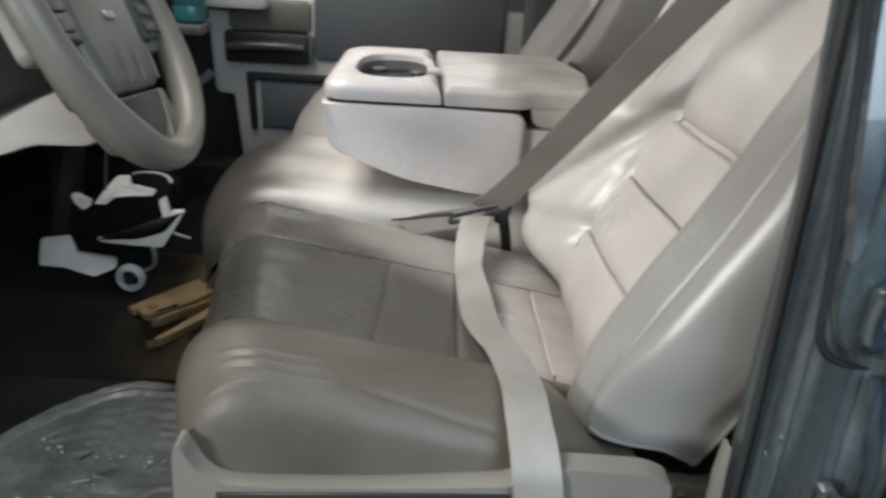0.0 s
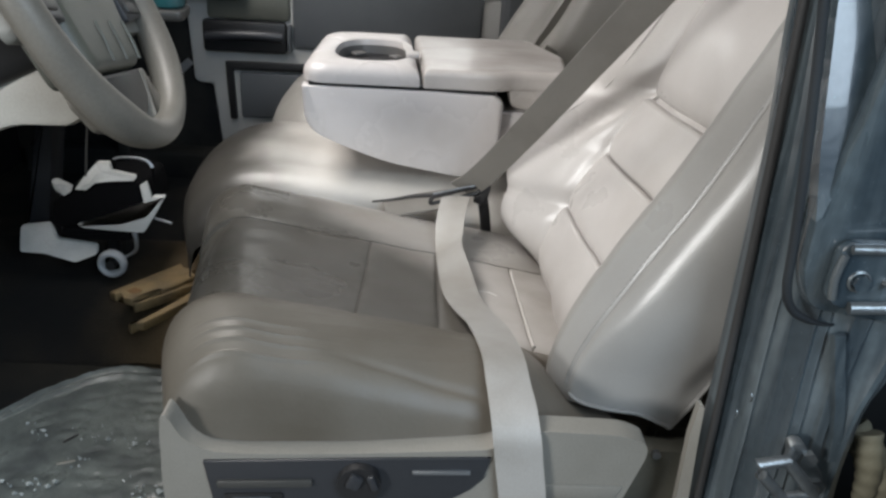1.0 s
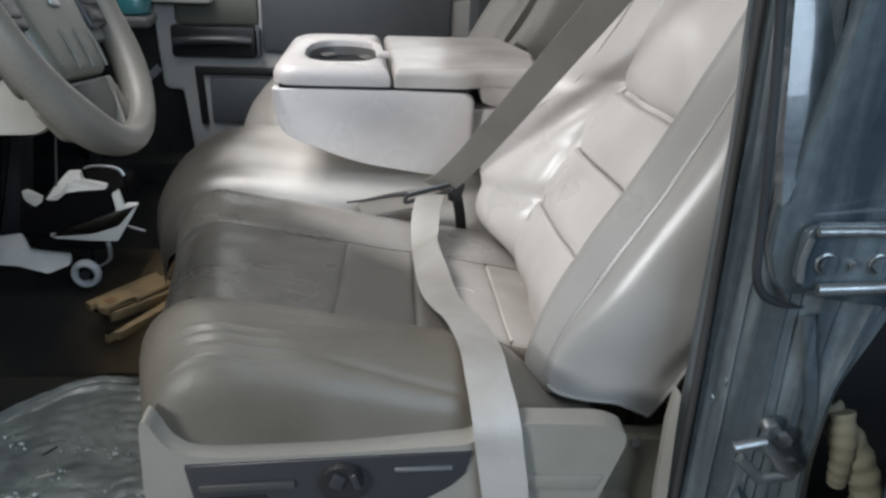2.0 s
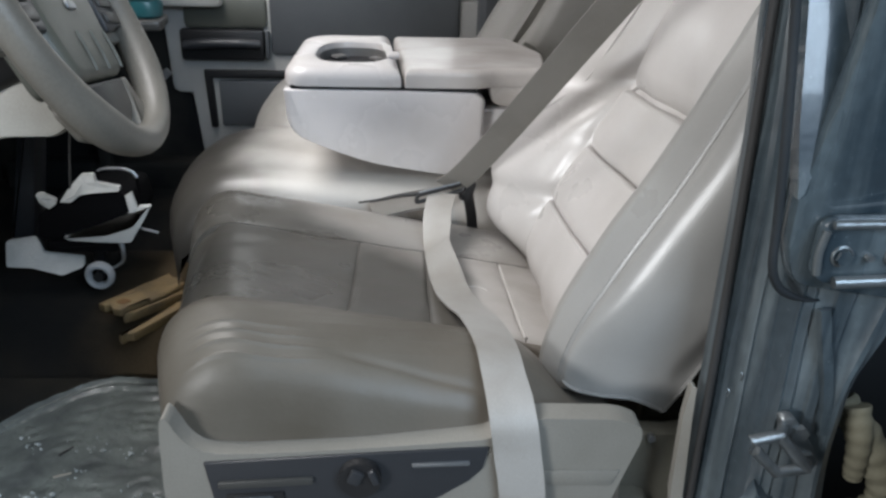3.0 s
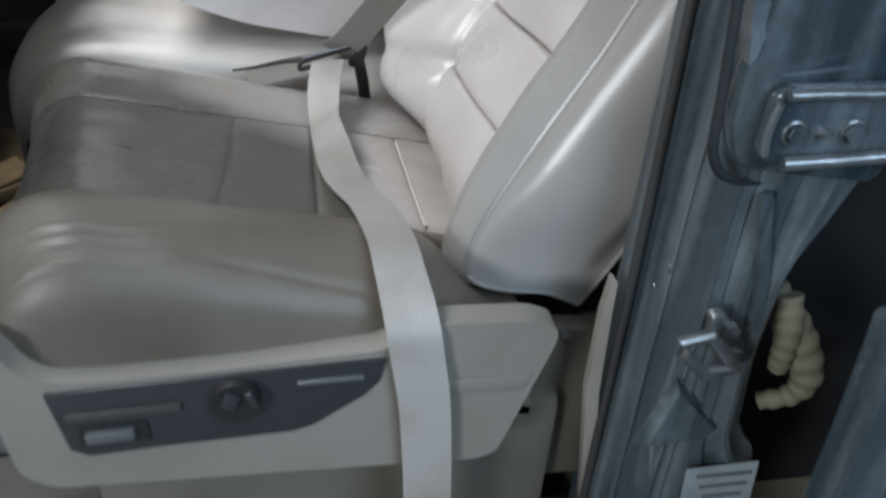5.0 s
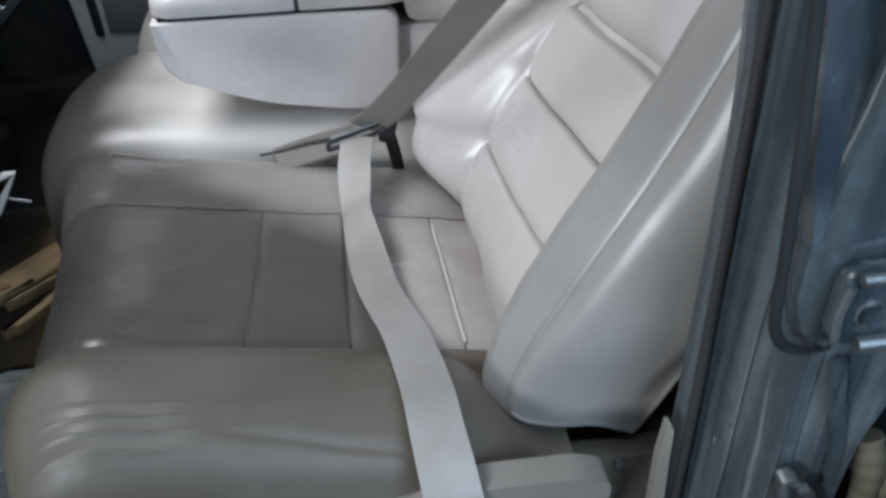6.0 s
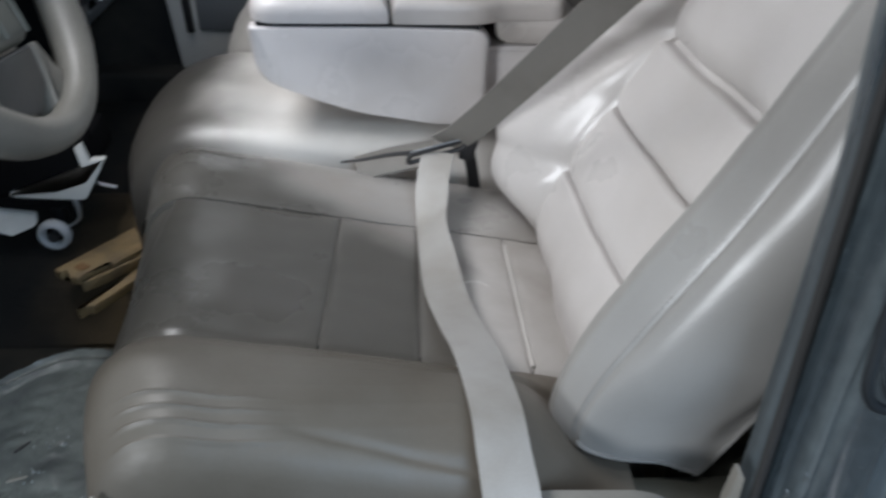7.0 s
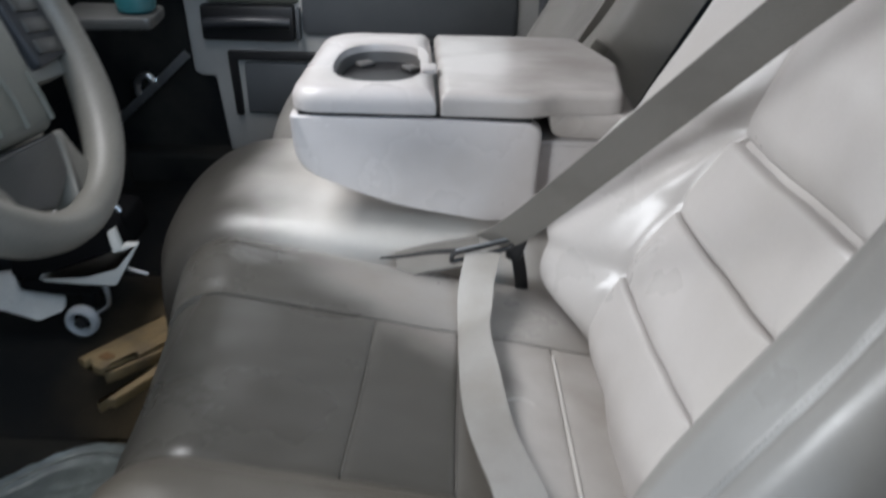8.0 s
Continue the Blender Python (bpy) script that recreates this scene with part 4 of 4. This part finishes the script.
part("lower_cover", turned(prism(rounded([(-0.070, -0.1005), (0.062, -0.0985), (0.046, -0.134), (0.0, -0.157), (-0.050, -0.146)], 0.008), -0.05, -0.005, "z", 0.004)), DARK_PAD, wheel, "dark grey lower spoke cover")
part("column_cover", prism(rounded([(-0.06, 0.05), (0.06, 0.05), (0.05, -0.06), (-0.05, -0.06)], 0.02), -0.20, -0.052, "z", 0.006), BLACK, wheel, "black steering column cover")
cup_holder = thing("teal_bottle", (0, 0, 0), "teal plastic bottle standing in the dashboard tray", "bottle")
rings = []
for z, r in ((0.603, 0.022), (0.607, 0.027), (0.628, 0.029), (0.632, 0.027), (0.636, 0.029), (0.668, 0.029), (0.672, 0.027), (0.676, 0.029), (0.718, 0.029), (0.738, 0.016), (0.758, 0.014)):
    rings.append([(-0.450 + r * math.cos(2 * math.pi * k / 20), 1.555 + r * math.sin(2 * math.pi * k / 20), z) for k in range(20)])
part("flask", loft(rings), TEAL, cup_holder)
part("cap", tube([(-0.450, 1.555, 0.758), (-0.450, 1.555, 0.778)], 0.016, 16, 0), DARK, cup_holder, "dark cap")
tray = thing("bottle_tray", (0, 0, 0), "grey plastic tray on an arm under the bottle", "tray")
part("shelf", prism(rounded([(-0.416, 1.515), (-0.425, 1.60), (-0.56, 1.61), (-0.55, 1.500)], 0.012), 0.586, 0.603, "z", 0.004), DARK_PAD, tray)
part("arm", tube([(-0.53, 1.55, 0.590), (-0.62, 1.62, 0.60), (-0.76, 1.66, 0.64)], 0.012, 8, 4), BLACK, tray, "black arm")

# ---- things in the footwell ----
shell("tunnel", prism(rounded([(1.245, 0.05), (1.285, 0.13), (1.335, 0.175), (1.52, 0.175), (1.62, 0.12), (1.70, 0.05)], 0.03), -1.1, -0.20, "x", 0.0), BROWN_CARPET, "brown dusty carpet on the transmission tunnel", "floor")
floor_mat = thing("floor_mat", (0, 0, 0), "grey rubber floor mat wet with dirt on the cab floor", "floor mat")
n, m = 90, 90
bm = bmesh.new()
grid = []
for i in range(n + 1):
    row = []
    for j in range(m + 1):
        x = lerp(-0.86, -0.27, i / n)
        rim = max(0.915, 1.244 - (6.0 if x < -0.465 else 1.5) * (x + 0.465) ** 2)
        y = lerp(0.895, rim, j / m)
        curl = -0.006 * ease(rim - 0.008, rim, y)
        ridge = 0.006 * math.exp(-((y - rim + 0.010) / 0.005) ** 2) + 0.005 * math.exp(-((y - rim + 0.032) / 0.006) ** 2)
        row.append(bm.verts.new((x, y, 0.068 + curl + ridge + abs(rough(x, y, 0, 40, 0.004)) + rough(x, y, 2, 14, 0.003))))
    grid.append(row)
for i in range(n):
    for j in range(m):
        bm.faces.new((grid[i][j], grid[i + 1][j], grid[i + 1][j + 1], grid[i][j + 1]))
ext = bmesh.ops.extrude_face_region(bm, geom=bm.faces[:])
bmesh.ops.translate(bm, vec=(0, 0, -0.006), verts=[v for v in ext["geom"] if isinstance(v, bmesh.types.BMVert)])
part("sheet", bm, MAT, floor_mat)
crate = thing("tool_caddy", (0, 0, 0), "black plastic caddy with a white tray and small caster", "caddy")
part("bin", prism(rounded([(-0.612, 0.309), (-0.619, 0.271), (-0.610, 0.262), (-0.537, 0.269), (-0.459, 0.290), (-0.452, 0.305), (-0.459, 0.346), (-0.479, 0.350), (-0.543, 0.345), (-0.579, 0.331)], 0.008), 1.362, 1.48, "y", 0.006), BAG, crate, "black cloth bin")
part("skirt", prism(rounded([(-0.602, 0.262), (-0.602, 0.249), (-0.580, 0.243), (-0.490, 0.244), (-0.474, 0.262)], 0.005), 1.358, 1.45, "y", 0.003), BAG, crate, "black base under the bin")
part("tray", prism(rounded([(-0.572, 0.274), (-0.502, 0.279), (-0.455, 0.295), (-0.442, 0.331), (-0.421, 0.332), (-0.433, 0.310), (-0.462, 0.264), (-0.511, 0.265), (-0.563, 0.268)], 0.004), 1.350, 1.3615, "y", 0.002), PAPER, crate, "dirty white tray")
part("side_flap", prism([(-0.462, 0.347), (-0.451, 0.354), (-0.443, 0.317), (-0.456, 0.296)], 1.354, 1.362, "y", 0.001), PAPER, crate, "grey-white side flap")
part("handle", tube([(-0.502, 1.36, 0.389), (-0.489, 1.36, 0.393), (-0.463, 1.36, 0.393), (-0.447, 1.36, 0.388), (-0.440, 1.36, 0.378)], lambda t: 0.0018 + 0.0012 * t, 8, 5), STEEL, crate, "thin bright wire handle")
for x, z in ((-0.502, 0.389), (-0.440, 0.378)):
    part("handle_leg", tube([(x, 1.36, z), (x - 0.004, 1.372, z - 0.018), (x - 0.006, 1.385, z - 0.036)], 0.0022, 6, 3), BAG, crate, "black end of the handle")
part("rod", tube([(-0.450, 1.365, 0.290), (-0.443, 1.36, 0.287), (-0.417, 1.36, 0.280)], 0.0024, 8, 0), STEEL, crate, "thin steel rod")
part("caster_fork", tube([(-0.478, 1.352, 0.264), (-0.476, 1.350, 0.248), (-0.481, 1.350, 0.229), (-0.512, 1.35, 0.210)], lambda t: 0.0048 - 0.0026 * t, 8, 4), STEEL, crate, "bright bent caster fork")
tyre_rings = []
for k in range(33):
    a = 2 * math.pi * k / 32
    c = Vector((math.cos(a), 0, math.sin(a)))
    tyre_rings.append([Vector((-0.519, 1.345, 0.207)) + c * 0.019 + c * 0.006 * math.cos(b) + Vector((0, 0.010, 0)) * math.sin(b) for b in [2 * math.pi * j / 10 for j in range(10)]])
caster = part("caster", loft(tyre_rings, False), material("grey_caster_rubber", (0.30, 0.31, 0.32), 0.6), crate, "grey rubber caster tyre")
part("caster_hub", tube([(-0.519, 1.335, 0.207), (-0.519, 1.355, 0.207)], 0.008, 14, 0), BLACK, caster)
part("leg", box((-0.55, 1.44, 0.225), (0.02, 0.02, 0.10), 0.004), BLACK, crate)


for a, b, mat, label in (((-0.482, 0.984, 0.079), (-0.458, 0.988, 0.083), TRIM, "pale wood splinter lying on the floor mat"), ((-0.492, 1.030, 0.079), (-0.476, 1.046, 0.082), BLACK, "black plastic splinter lying on the floor mat")):
    chip = thing("splinter", (0, 0, 0), label, "splinter")
    part("shard", tube([a, tuple(lerp(p, q, 0.5) for p, q in zip(a, b)), b], lambda t: 0.0022 - 0.0016 * abs(t - 0.4), 6, 3), mat, chip)

def scrap(name, outline, at, deep, label, category, lean=0.0):
    """A stiff torn piece: its outline in x and z, leaning back by lean for each metre of height, creased all over."""
    bm = bmesh.new()
    low = min(z for x, z in outline)
    mid = (sum(x for x, z in outline) / len(outline), sum(z for x, z in outline) / len(outline))
    rings = []
    for d, grow in ((0.0, 0.45), (0.0, 1.0), (deep, 1.0), (deep, 0.45)):
        ring = []
        for x, z in outline:
            px, pz = lerp(mid[0], x, grow), lerp(mid[1], z, grow)
            ring.append((px, at + d + lean * (pz - low) + rough(px, pz, 0, 60, 0.006) * (1 if grow < 1 else 0.4), pz))
        rings.append(ring)
    t = thing(name, (0, 0, 0), label, category)
    part("sheet", loft(rings), PAPER, t, smooth=False)
    return t


scrap("crumpled_paper", rounded([(-0.683, 0.252), (-0.637, 0.257), (-0.616, 0.238), (-0.548, 0.233), (-0.544, 0.222), (-0.577, 0.211), (-0.631, 0.220), (-0.672, 0.221)], 0.004, 3), 1.335, 0.008, "folded white paper lying against the black caddy", "paper", 1.2)
scrap("torn_paper", rounded([(-0.606, 0.349), (-0.595, 0.352), (-0.574, 0.339), (-0.577, 0.330), (-0.589, 0.322), (-0.602, 0.333)], 0.003, 3), 1.356, 0.006, "small torn white paper scrap on the caddy", "paper")
scrap("torn_paper", rounded([(-0.568, 0.336), (-0.553, 0.357), (-0.532, 0.380), (-0.512, 0.381), (-0.509, 0.368), (-0.470, 0.361), (-0.471, 0.354), (-0.513, 0.351), (-0.545, 0.347), (-0.548, 0.336)], 0.003, 3), 1.352, 0.010, "torn white paper draped over the caddy", "paper", 0.3)
cable = thing("hanging_cable", (0, 0, 0), "thin grey cable hanging under the dashboard", "cable")
part("wire", tube([(-0.528, 1.36, 0.500), (-0.541, 1.36, 0.418), (-0.551, 1.36, 0.350)], 0.0018, 8, 3), DARK_PAD, cable)
wood = thing("wooden_bracket", (0, 0, 0), "broken yellow wooden bracket lying on the carpet", "wood scrap")
part("plate", prism(rounded([(-0.505, 1.285), (-0.492, 1.274), (-0.487, 1.283), (-0.476, 1.266), (-0.462, 1.262), (-0.430, 1.300), (-0.424, 1.296), (-0.375, 1.360), (-0.392, 1.366), (-0.390, 1.380), (-0.410, 1.384), (-0.42, 1.40)], 0.002), 0.172, 0.186, "z", 0.003), YELLOW, wood)
part("prong", prism(rounded([(-0.462, 1.262), (-0.447, 1.268), (-0.355, 1.365), (-0.375, 1.375)], 0.004), 0.160, 0.178, "z", 0.003), YELLOW, wood)
part("prong", prism(rounded([(-0.452, 1.213), (-0.444, 1.222), (-0.432, 1.222), (-0.395, 1.280), (-0.36, 1.33), (-0.372, 1.328), (-0.385, 1.335), (-0.412, 1.290), (-0.420, 1.268)], 0.002), 0.150, 0.166, "z", 0.003), YELLOW, wood)
part("knot", prism(rounded([(-0.478, 1.287), (-0.462, 1.279), (-0.452, 1.29), (-0.468, 1.299)], 0.004), 0.186, 0.1875, "z"), material("dark_knot", (0.16, 0.08, 0.025), 0.6), wood, "dark brown knot")
shell("sill_near", prism(rounded([(0.60, 0.02), (0.60, 0.115), (0.63, 0.13), (0.74, 0.125), (0.80, 0.085), (0.89, 0.070), (0.89, 0.02)], 0.012), -1.0, 0.20, "x", 0.0), TRIM, "dusty beige door sill plate", "sill")
shell("rocker", prism(rounded([(0.50, -0.12), (0.50, 0.03), (0.56, 0.06), (0.61, 0.06), (0.61, -0.12)], 0.015), -1.1, 0.34, "x", 0.0), PAINT, "dark painted rocker panel under the door", "sill")

# ---- B-pillar with door seal, striker and hinge ----
def ridge_profile():
    """Plan of the door pillar: steps and beads of the pressed steel."""
    return [(0.238, 0.640), (0.2345, 0.622), (0.2365, 0.611), (0.2395, 0.6075), (0.2405, 0.601), (0.2440, 0.5990), (0.2452, 0.5925), (0.2462, 0.5865), (0.2485, 0.5835), (0.2500, 0.5855), (0.2540, 0.5790), (0.2580, 0.5705), (0.2640, 0.5650), (0.2660, 0.5622), (0.2685, 0.5640), (0.2740, 0.5615), (0.2765, 0.5650), (0.2860, 0.5620), (0.2885, 0.5590), (0.2990, 0.5570), (0.3015, 0.5600), (0.3150, 0.5570), (0.3200, 0.5530), (0.3260, 0.5530), (0.3300, 0.5600), (0.3480, 0.5660), (0.352, 0.600), (0.352, 0.640)]


bpillar = tagged(thing("pillar_b", (0, 0, 0), "dusty dark blue painted door pillar with pressed ridges", "pillar", kind="structure"))
rings = []
for k in range(101):
    z = lerp(-0.05, 1.40, k / 100)
    lean = 0.10 * max(0.0, z - 0.66)
    wide = table(z, [(-0.05, 0.352), (0.33, 0.352), (0.37, 0.326), (0.44, 0.320), (0.50, 0.322), (0.54, 0.335), (0.60, 0.358)])
    rings.append([((x if x < 0.28 else 0.28 + (x - 0.28) * (wide - 0.28) / 0.072) - 0.02 * max(0, z - 0.70) + rough(x, y, z, 14, 0.0012), y + lean + rough(z, x, y, 16, 0.0015), z) for x, y in ridge_profile()])
part("jamb", loft(rings), DUSTY_PAINT_LIT, bpillar)
FACET = [(0.2160, 0.860), (0.2225, 0.776), (0.2310, 0.700), (0.2385, 0.657), (0.2420, 0.660), (0.2545, 0.7185), (0.2600, 0.776), (0.2640, 0.860)]
part("pressed_facet", loft([[(x * (1 + 0.5 * (z - 0.655)), 0.5465 + 0.28 * (z - 0.655) + d, z) for x, z in FACET] for d in (0.0, 0.012)]), PAINT, bpillar, "sloping pressed facet beside the groove")
part("hinge_panel", prism(rounded([(0.262, 1.20), (0.262, 0.776), (0.2535, 0.7185), (0.2400, 0.660), (0.2400, 0.62), (0.2500, 0.594), (0.285, 0.588), (0.345, 0.580), (0.352, 0.62), (0.352, 1.20)], 0.012), 0.550, 0.568, "y", 0.006), PAINT, bpillar, "raised hinge panel")
part("door_seal", tube([(0.227, 0.665, 1.35), (0.2295, 0.630, 0.95), (0.2315, 0.614, 0.74), (0.2335, 0.608, 0.5), (0.236, 0.608, 0.2), (0.24, 0.608, 0.02)], 0.0034, 10, 6), material("brown_rubber_seal", (0.022, 0.022, 0.022), 0.7), bpillar, "black rubber door seal")
# dark tube standing in for the shaded recess round the hinge panel
part("groove_shade", tube([(0.192, 0.566, 0.95), (0.2075, 0.560, 0.84), (0.2165, 0.556, 0.776), (0.2262, 0.555, 0.700), (0.2325, 0.555, 0.640), (0.2355, 0.555, 0.608), (0.2425, 0.556, 0.592), (0.254, 0.558, 0.584), (0.266, 0.560, 0.5795), (0.277, 0.563, 0.577)], lambda t: 0.0031 - 0.0020 * ease(0.70, 1.0, t), 10, 6), material("groove_dark", (0.016, 0.019, 0.022), 0.7, spec=0.25, stain=0.5, stain_colour=(0.035, 0.042, 0.047)), bpillar, "dark tube for the shade in the groove round the hinge panel")
# trim given a dark colour for the shade beside the seat
part("inner_trim", box((0.325, 0.695, 0.80), (0.08, 0.09, 1.1), 0.02), material("shaded_pillar_trim", (0.05, 0.045, 0.04), 0.6), bpillar, "inner pillar trim in taupe darkened for its shade")
part("foot_trim", box((0.305, 0.785, 0.170), (0.115, 0.03, 0.33), 0.010), OLIVE, bpillar, "dusty olive trim at the pillar foot")
part("scuff_trim", loft([[(x - w, y, z), (x + w, y - 0.004, z), (x + w, y + 0.008, z), (x - w, y + 0.008, z)] for x, y, z, w in ((0.2225, 0.612, 0.474, 0.0012), (0.2215, 0.612, 0.445, 0.0030), (0.2235, 0.612, 0.37, 0.0045), (0.240, 0.612, 0.24, 0.0050), (0.262, 0.612, 0.08, 0.0055))]), TRIM, bpillar, "tapering beige scuff trim")
part("pressed_flange", loft([[(x - 0.0055, 0.5575, z), (x - 0.0035, 0.5535, z), (x + 0.0035, 0.5535, z), (x + 0.0055, 0.5575, z)] for x, z in ((0.2790, 0.574), (0.2850, 0.550), (0.2930, 0.520), (0.2985, 0.495), (0.3010, 0.470))]), DUSTY_PAINT_LIT, bpillar, "narrow pressed flange below the hinge")
for x, z in ((0.2385, 0.4861), (0.2463, 0.501)):
    part("paint_chip", tube([(x, 0.5865 if x < 0.25 else 0.5625, z - 0.004), (x + 0.0004, 0.5850 if x < 0.25 else 0.561, z), (x - 0.0003, 0.5865 if x < 0.25 else 0.5625, z + 0.003)], 0.0006, 6, 3), STRIKER_STEEL, bpillar, "bright chip in the paint")
part("wedge", loft([[(0.2384, 0.5640, 0.360), (0.2612, 0.5640, 0.422), (0.3061, 0.5640, 0.376), (0.2911, 0.5640, 0.362)], [(0.2484, 0.5545, 0.366), (0.2622, 0.5560, 0.414), (0.2980, 0.5545, 0.376), (0.2870, 0.5545, 0.367)]]), DUSTY_PAINT_LIT, bpillar, "pressed wedge in the pillar")
striker = thing("door_striker", (0, 0, 0), "worn steel door striker loop bolted to the pillar", "door striker")
part("backing", prism(rounded([(0.262, 0.489), (0.272, 0.491), (0.293, 0.462), (0.297, 0.444), (0.286, 0.440), (0.270, 0.462)], 0.005), 0.547, 0.558, "y", 0.002), STRIKER_STEEL, striker, "zinc backing plate")
part("loop", tube([(0.268, 0.552, 0.480), (0.256, 0.534, 0.4855), (0.236, 0.533, 0.4825), (0.240, 0.533, 0.4740), (0.260, 0.534, 0.4530), (0.282, 0.535, 0.4560), (0.290, 0.552, 0.452)], 0.0044, 10, 0), STRIKER_STEEL, striker, "steel loop")
part("loop_bar", tube([(0.256, 0.534, 0.4855), (0.270, 0.5345, 0.470), (0.282, 0.535, 0.4560)], 0.0044, 10, 3), STRIKER_STEEL, striker, "steel loop")
for x, z in ((0.277, 0.478), (0.2875, 0.455)):
    part("bolt", tube([(x, 0.5485, z), (x, 0.543, z)], 0.0065, 6, 0), STRIKER_STEEL, striker)
hinge = thing("rear_door_hinge", (0, 0, 0), "dark painted rear door hinge with bright worn edges", "hinge")
part("plate", prism(rounded([(0.255, 0.642), (0.254, 0.608), (0.264, 0.601), (0.36, 0.600), (0.36, 0.650), (0.262, 0.648)], 0.008), 0.539, 0.549, "y", 0.003), PAINT, hinge)
part("rib", tube([(0.260, 0.536, 0.6445), (0.29, 0.534, 0.6460), (0.36, 0.530, 0.647)], 0.0030, 10, 4), WORN_HINGE, hinge, "bright worn upper rib")
part("rib", tube([(0.268, 0.536, 0.6045), (0.30, 0.534, 0.6070), (0.33, 0.532, 0.610), (0.36, 0.530, 0.609)], 0.0042, 10, 4), WORN_HINGE, hinge, "bright worn lower rib")
part("end_flange", tube([(0.2570, 0.537, 0.640), (0.2545, 0.537, 0.625), (0.2560, 0.537, 0.610)], 0.0026, 8, 4), WORN_HINGE, hinge, "bright worn edge")
for x, r in ((0.271, 0.0055), (0.288, 0.0025), (0.306, 0.0055)):
    part("bolt", tube([(x, 0.5395, 0.622), (x, 0.534, 0.622)], r, 6, 0), PAINT if r > 0.005 else WORN_HINGE, hinge)
    if r > 0.005:
        part("bolt_rim", tube([(x + r * 1.15 * math.cos(a), 0.5385, 0.622 + r * 1.15 * math.sin(a)) for a in [2 * math.pi * k / 20 for k in range(19)]], 0.0012, 6, 0), WORN_HINGE, hinge)
sticker = thing("pillar_label", (0, 0, 0), "pale blue-grey data label stuck on the door pillar", "label")
part("sheet", prism([(0.284, 0.338), (0.342, 0.340), (0.350, 0.270), (0.290, 0.268)], 0.5520, 0.5532, "y"), material("faded_label", (0.30, 0.36, 0.40), 0.6, stain=0.6, stain_scale=25), sticker)
for k in range(5):
    part("text_bar", box((0.316 + 0.002 * k, 0.5512, 0.330 - 0.012 * k), (0.045 - 0.006 * (k % 3), 0.001, 0.003)), material("label_ink", (0.12, 0.15, 0.17), 0.6), sticker)
boot = thing("wiring_boot", (0, 0, 0), "cream corrugated rubber wiring boot between pillar and rear door", "wiring boot")
part("bellows", tube([(0.338, 0.60, 0.470), (0.349, 0.588, 0.453), (0.364, 0.580, 0.428), (0.374, 0.575, 0.402), (0.370, 0.580, 0.380), (0.354, 0.59, 0.366)], lambda t: 0.0105 + 0.0009 * math.sin(t * 2 * math.pi * 9) + 0.003 * math.sin(t * 5), 18, 14), CREAM, boot)
part("sleeve", tube([(0.341, 0.585, 0.474), (0.344, 0.577, 0.455), (0.346, 0.575, 0.432), (0.349, 0.578, 0.412)], lambda t: 0.0105 + 0.0006 * math.sin(t * 2 * math.pi * 6) - 0.003 * t, 16, 10), CREAM, boot, "split cream rubber sleeve")
rdoor = tagged(thing("door_rear", (0, 0, 0), "open dark blue rear door edge", "door", kind="structure"))
part("door_shell", prism(rounded([(0.2955, 0.56), (0.2975, 0.54), (0.302, 0.4686), (0.3040, 0.408), (0.31, 0.10), (0.60, 0.10), (0.60, 0.56)], 0.008), 0.440, 0.467, "y", 0.004), PAINT, rdoor)
# the pillar stands a little deeper in the opening and is larger than it was drawn above
OPENING = Matrix.Translation((0, 0.09, 0.83)) @ Matrix.Scale(1.14, 4) @ Matrix.Translation((0, -0.09, -0.83))
for whole in (bpillar, striker, hinge, sticker, boot, rdoor):
    for piece in whole.children_recursive:
        if piece.name.split(".")[0] not in ("inner_trim", "foot_trim"):
            piece.data.transform(OPENING)
# black sheet in place of the shade inside the rear cab
shell("rear_opening_shade", box((0.80, 0.78, 0.5), (0.90, 0.04, 1.1)), SHADE_BLACK, "black sheet standing for the shade of the rear cab interior beyond the pillar", "wall")

# shiny crumbs added for the glints on the floor mat
crumbs = bmesh.new()
rnd = random.Random(7)
for k in range(64):
    cx, cy = rnd.choice([(-0.45, 1.05), (-0.40, 1.035), (-0.373, 0.957), (-0.55, 1.06), (-0.50, 0.95), (-0.46, 0.99), (-0.36, 0.93)])
    x, y = rnd.gauss(cx, 0.018), rnd.gauss(cy, 0.010)
    x, y = min(-0.28, max(-0.66, x)), min(1.10, max(0.91, y))
    z = 0.073 + rnd.uniform(0, 0.003)
    r = 0.0010 + 0.005 * rnd.random() ** 3
    ring = [Vector((x + r * rnd.uniform(0.5, 1.3) * math.cos(a), y + r * rnd.uniform(0.5, 1.3) * math.sin(a), z + rnd.uniform(-0.002, 0.002))) for a in (0.2, 1.7, 3.2, 4.6)]
    tip = Vector((x, y, z + r * 0.8))
    vs = [crumbs.verts.new(p) for p in ring]
    t, b = crumbs.verts.new(tip), crumbs.verts.new(Vector((x, y, z - 0.004)))
    for i in range(4):
        crumbs.faces.new((vs[i], vs[(i + 1) % 4], t))
        crumbs.faces.new((vs[(i + 1) % 4], vs[i], b))
tagged(link_mesh("glint_crumbs", crumbs, material("shiny_crumbs", (0.34, 0.37, 0.37), 0.06, stain=0.3), False), "shiny crumbs of plastic film, set for the glints on the floor mat", "debris", kind="stuff")
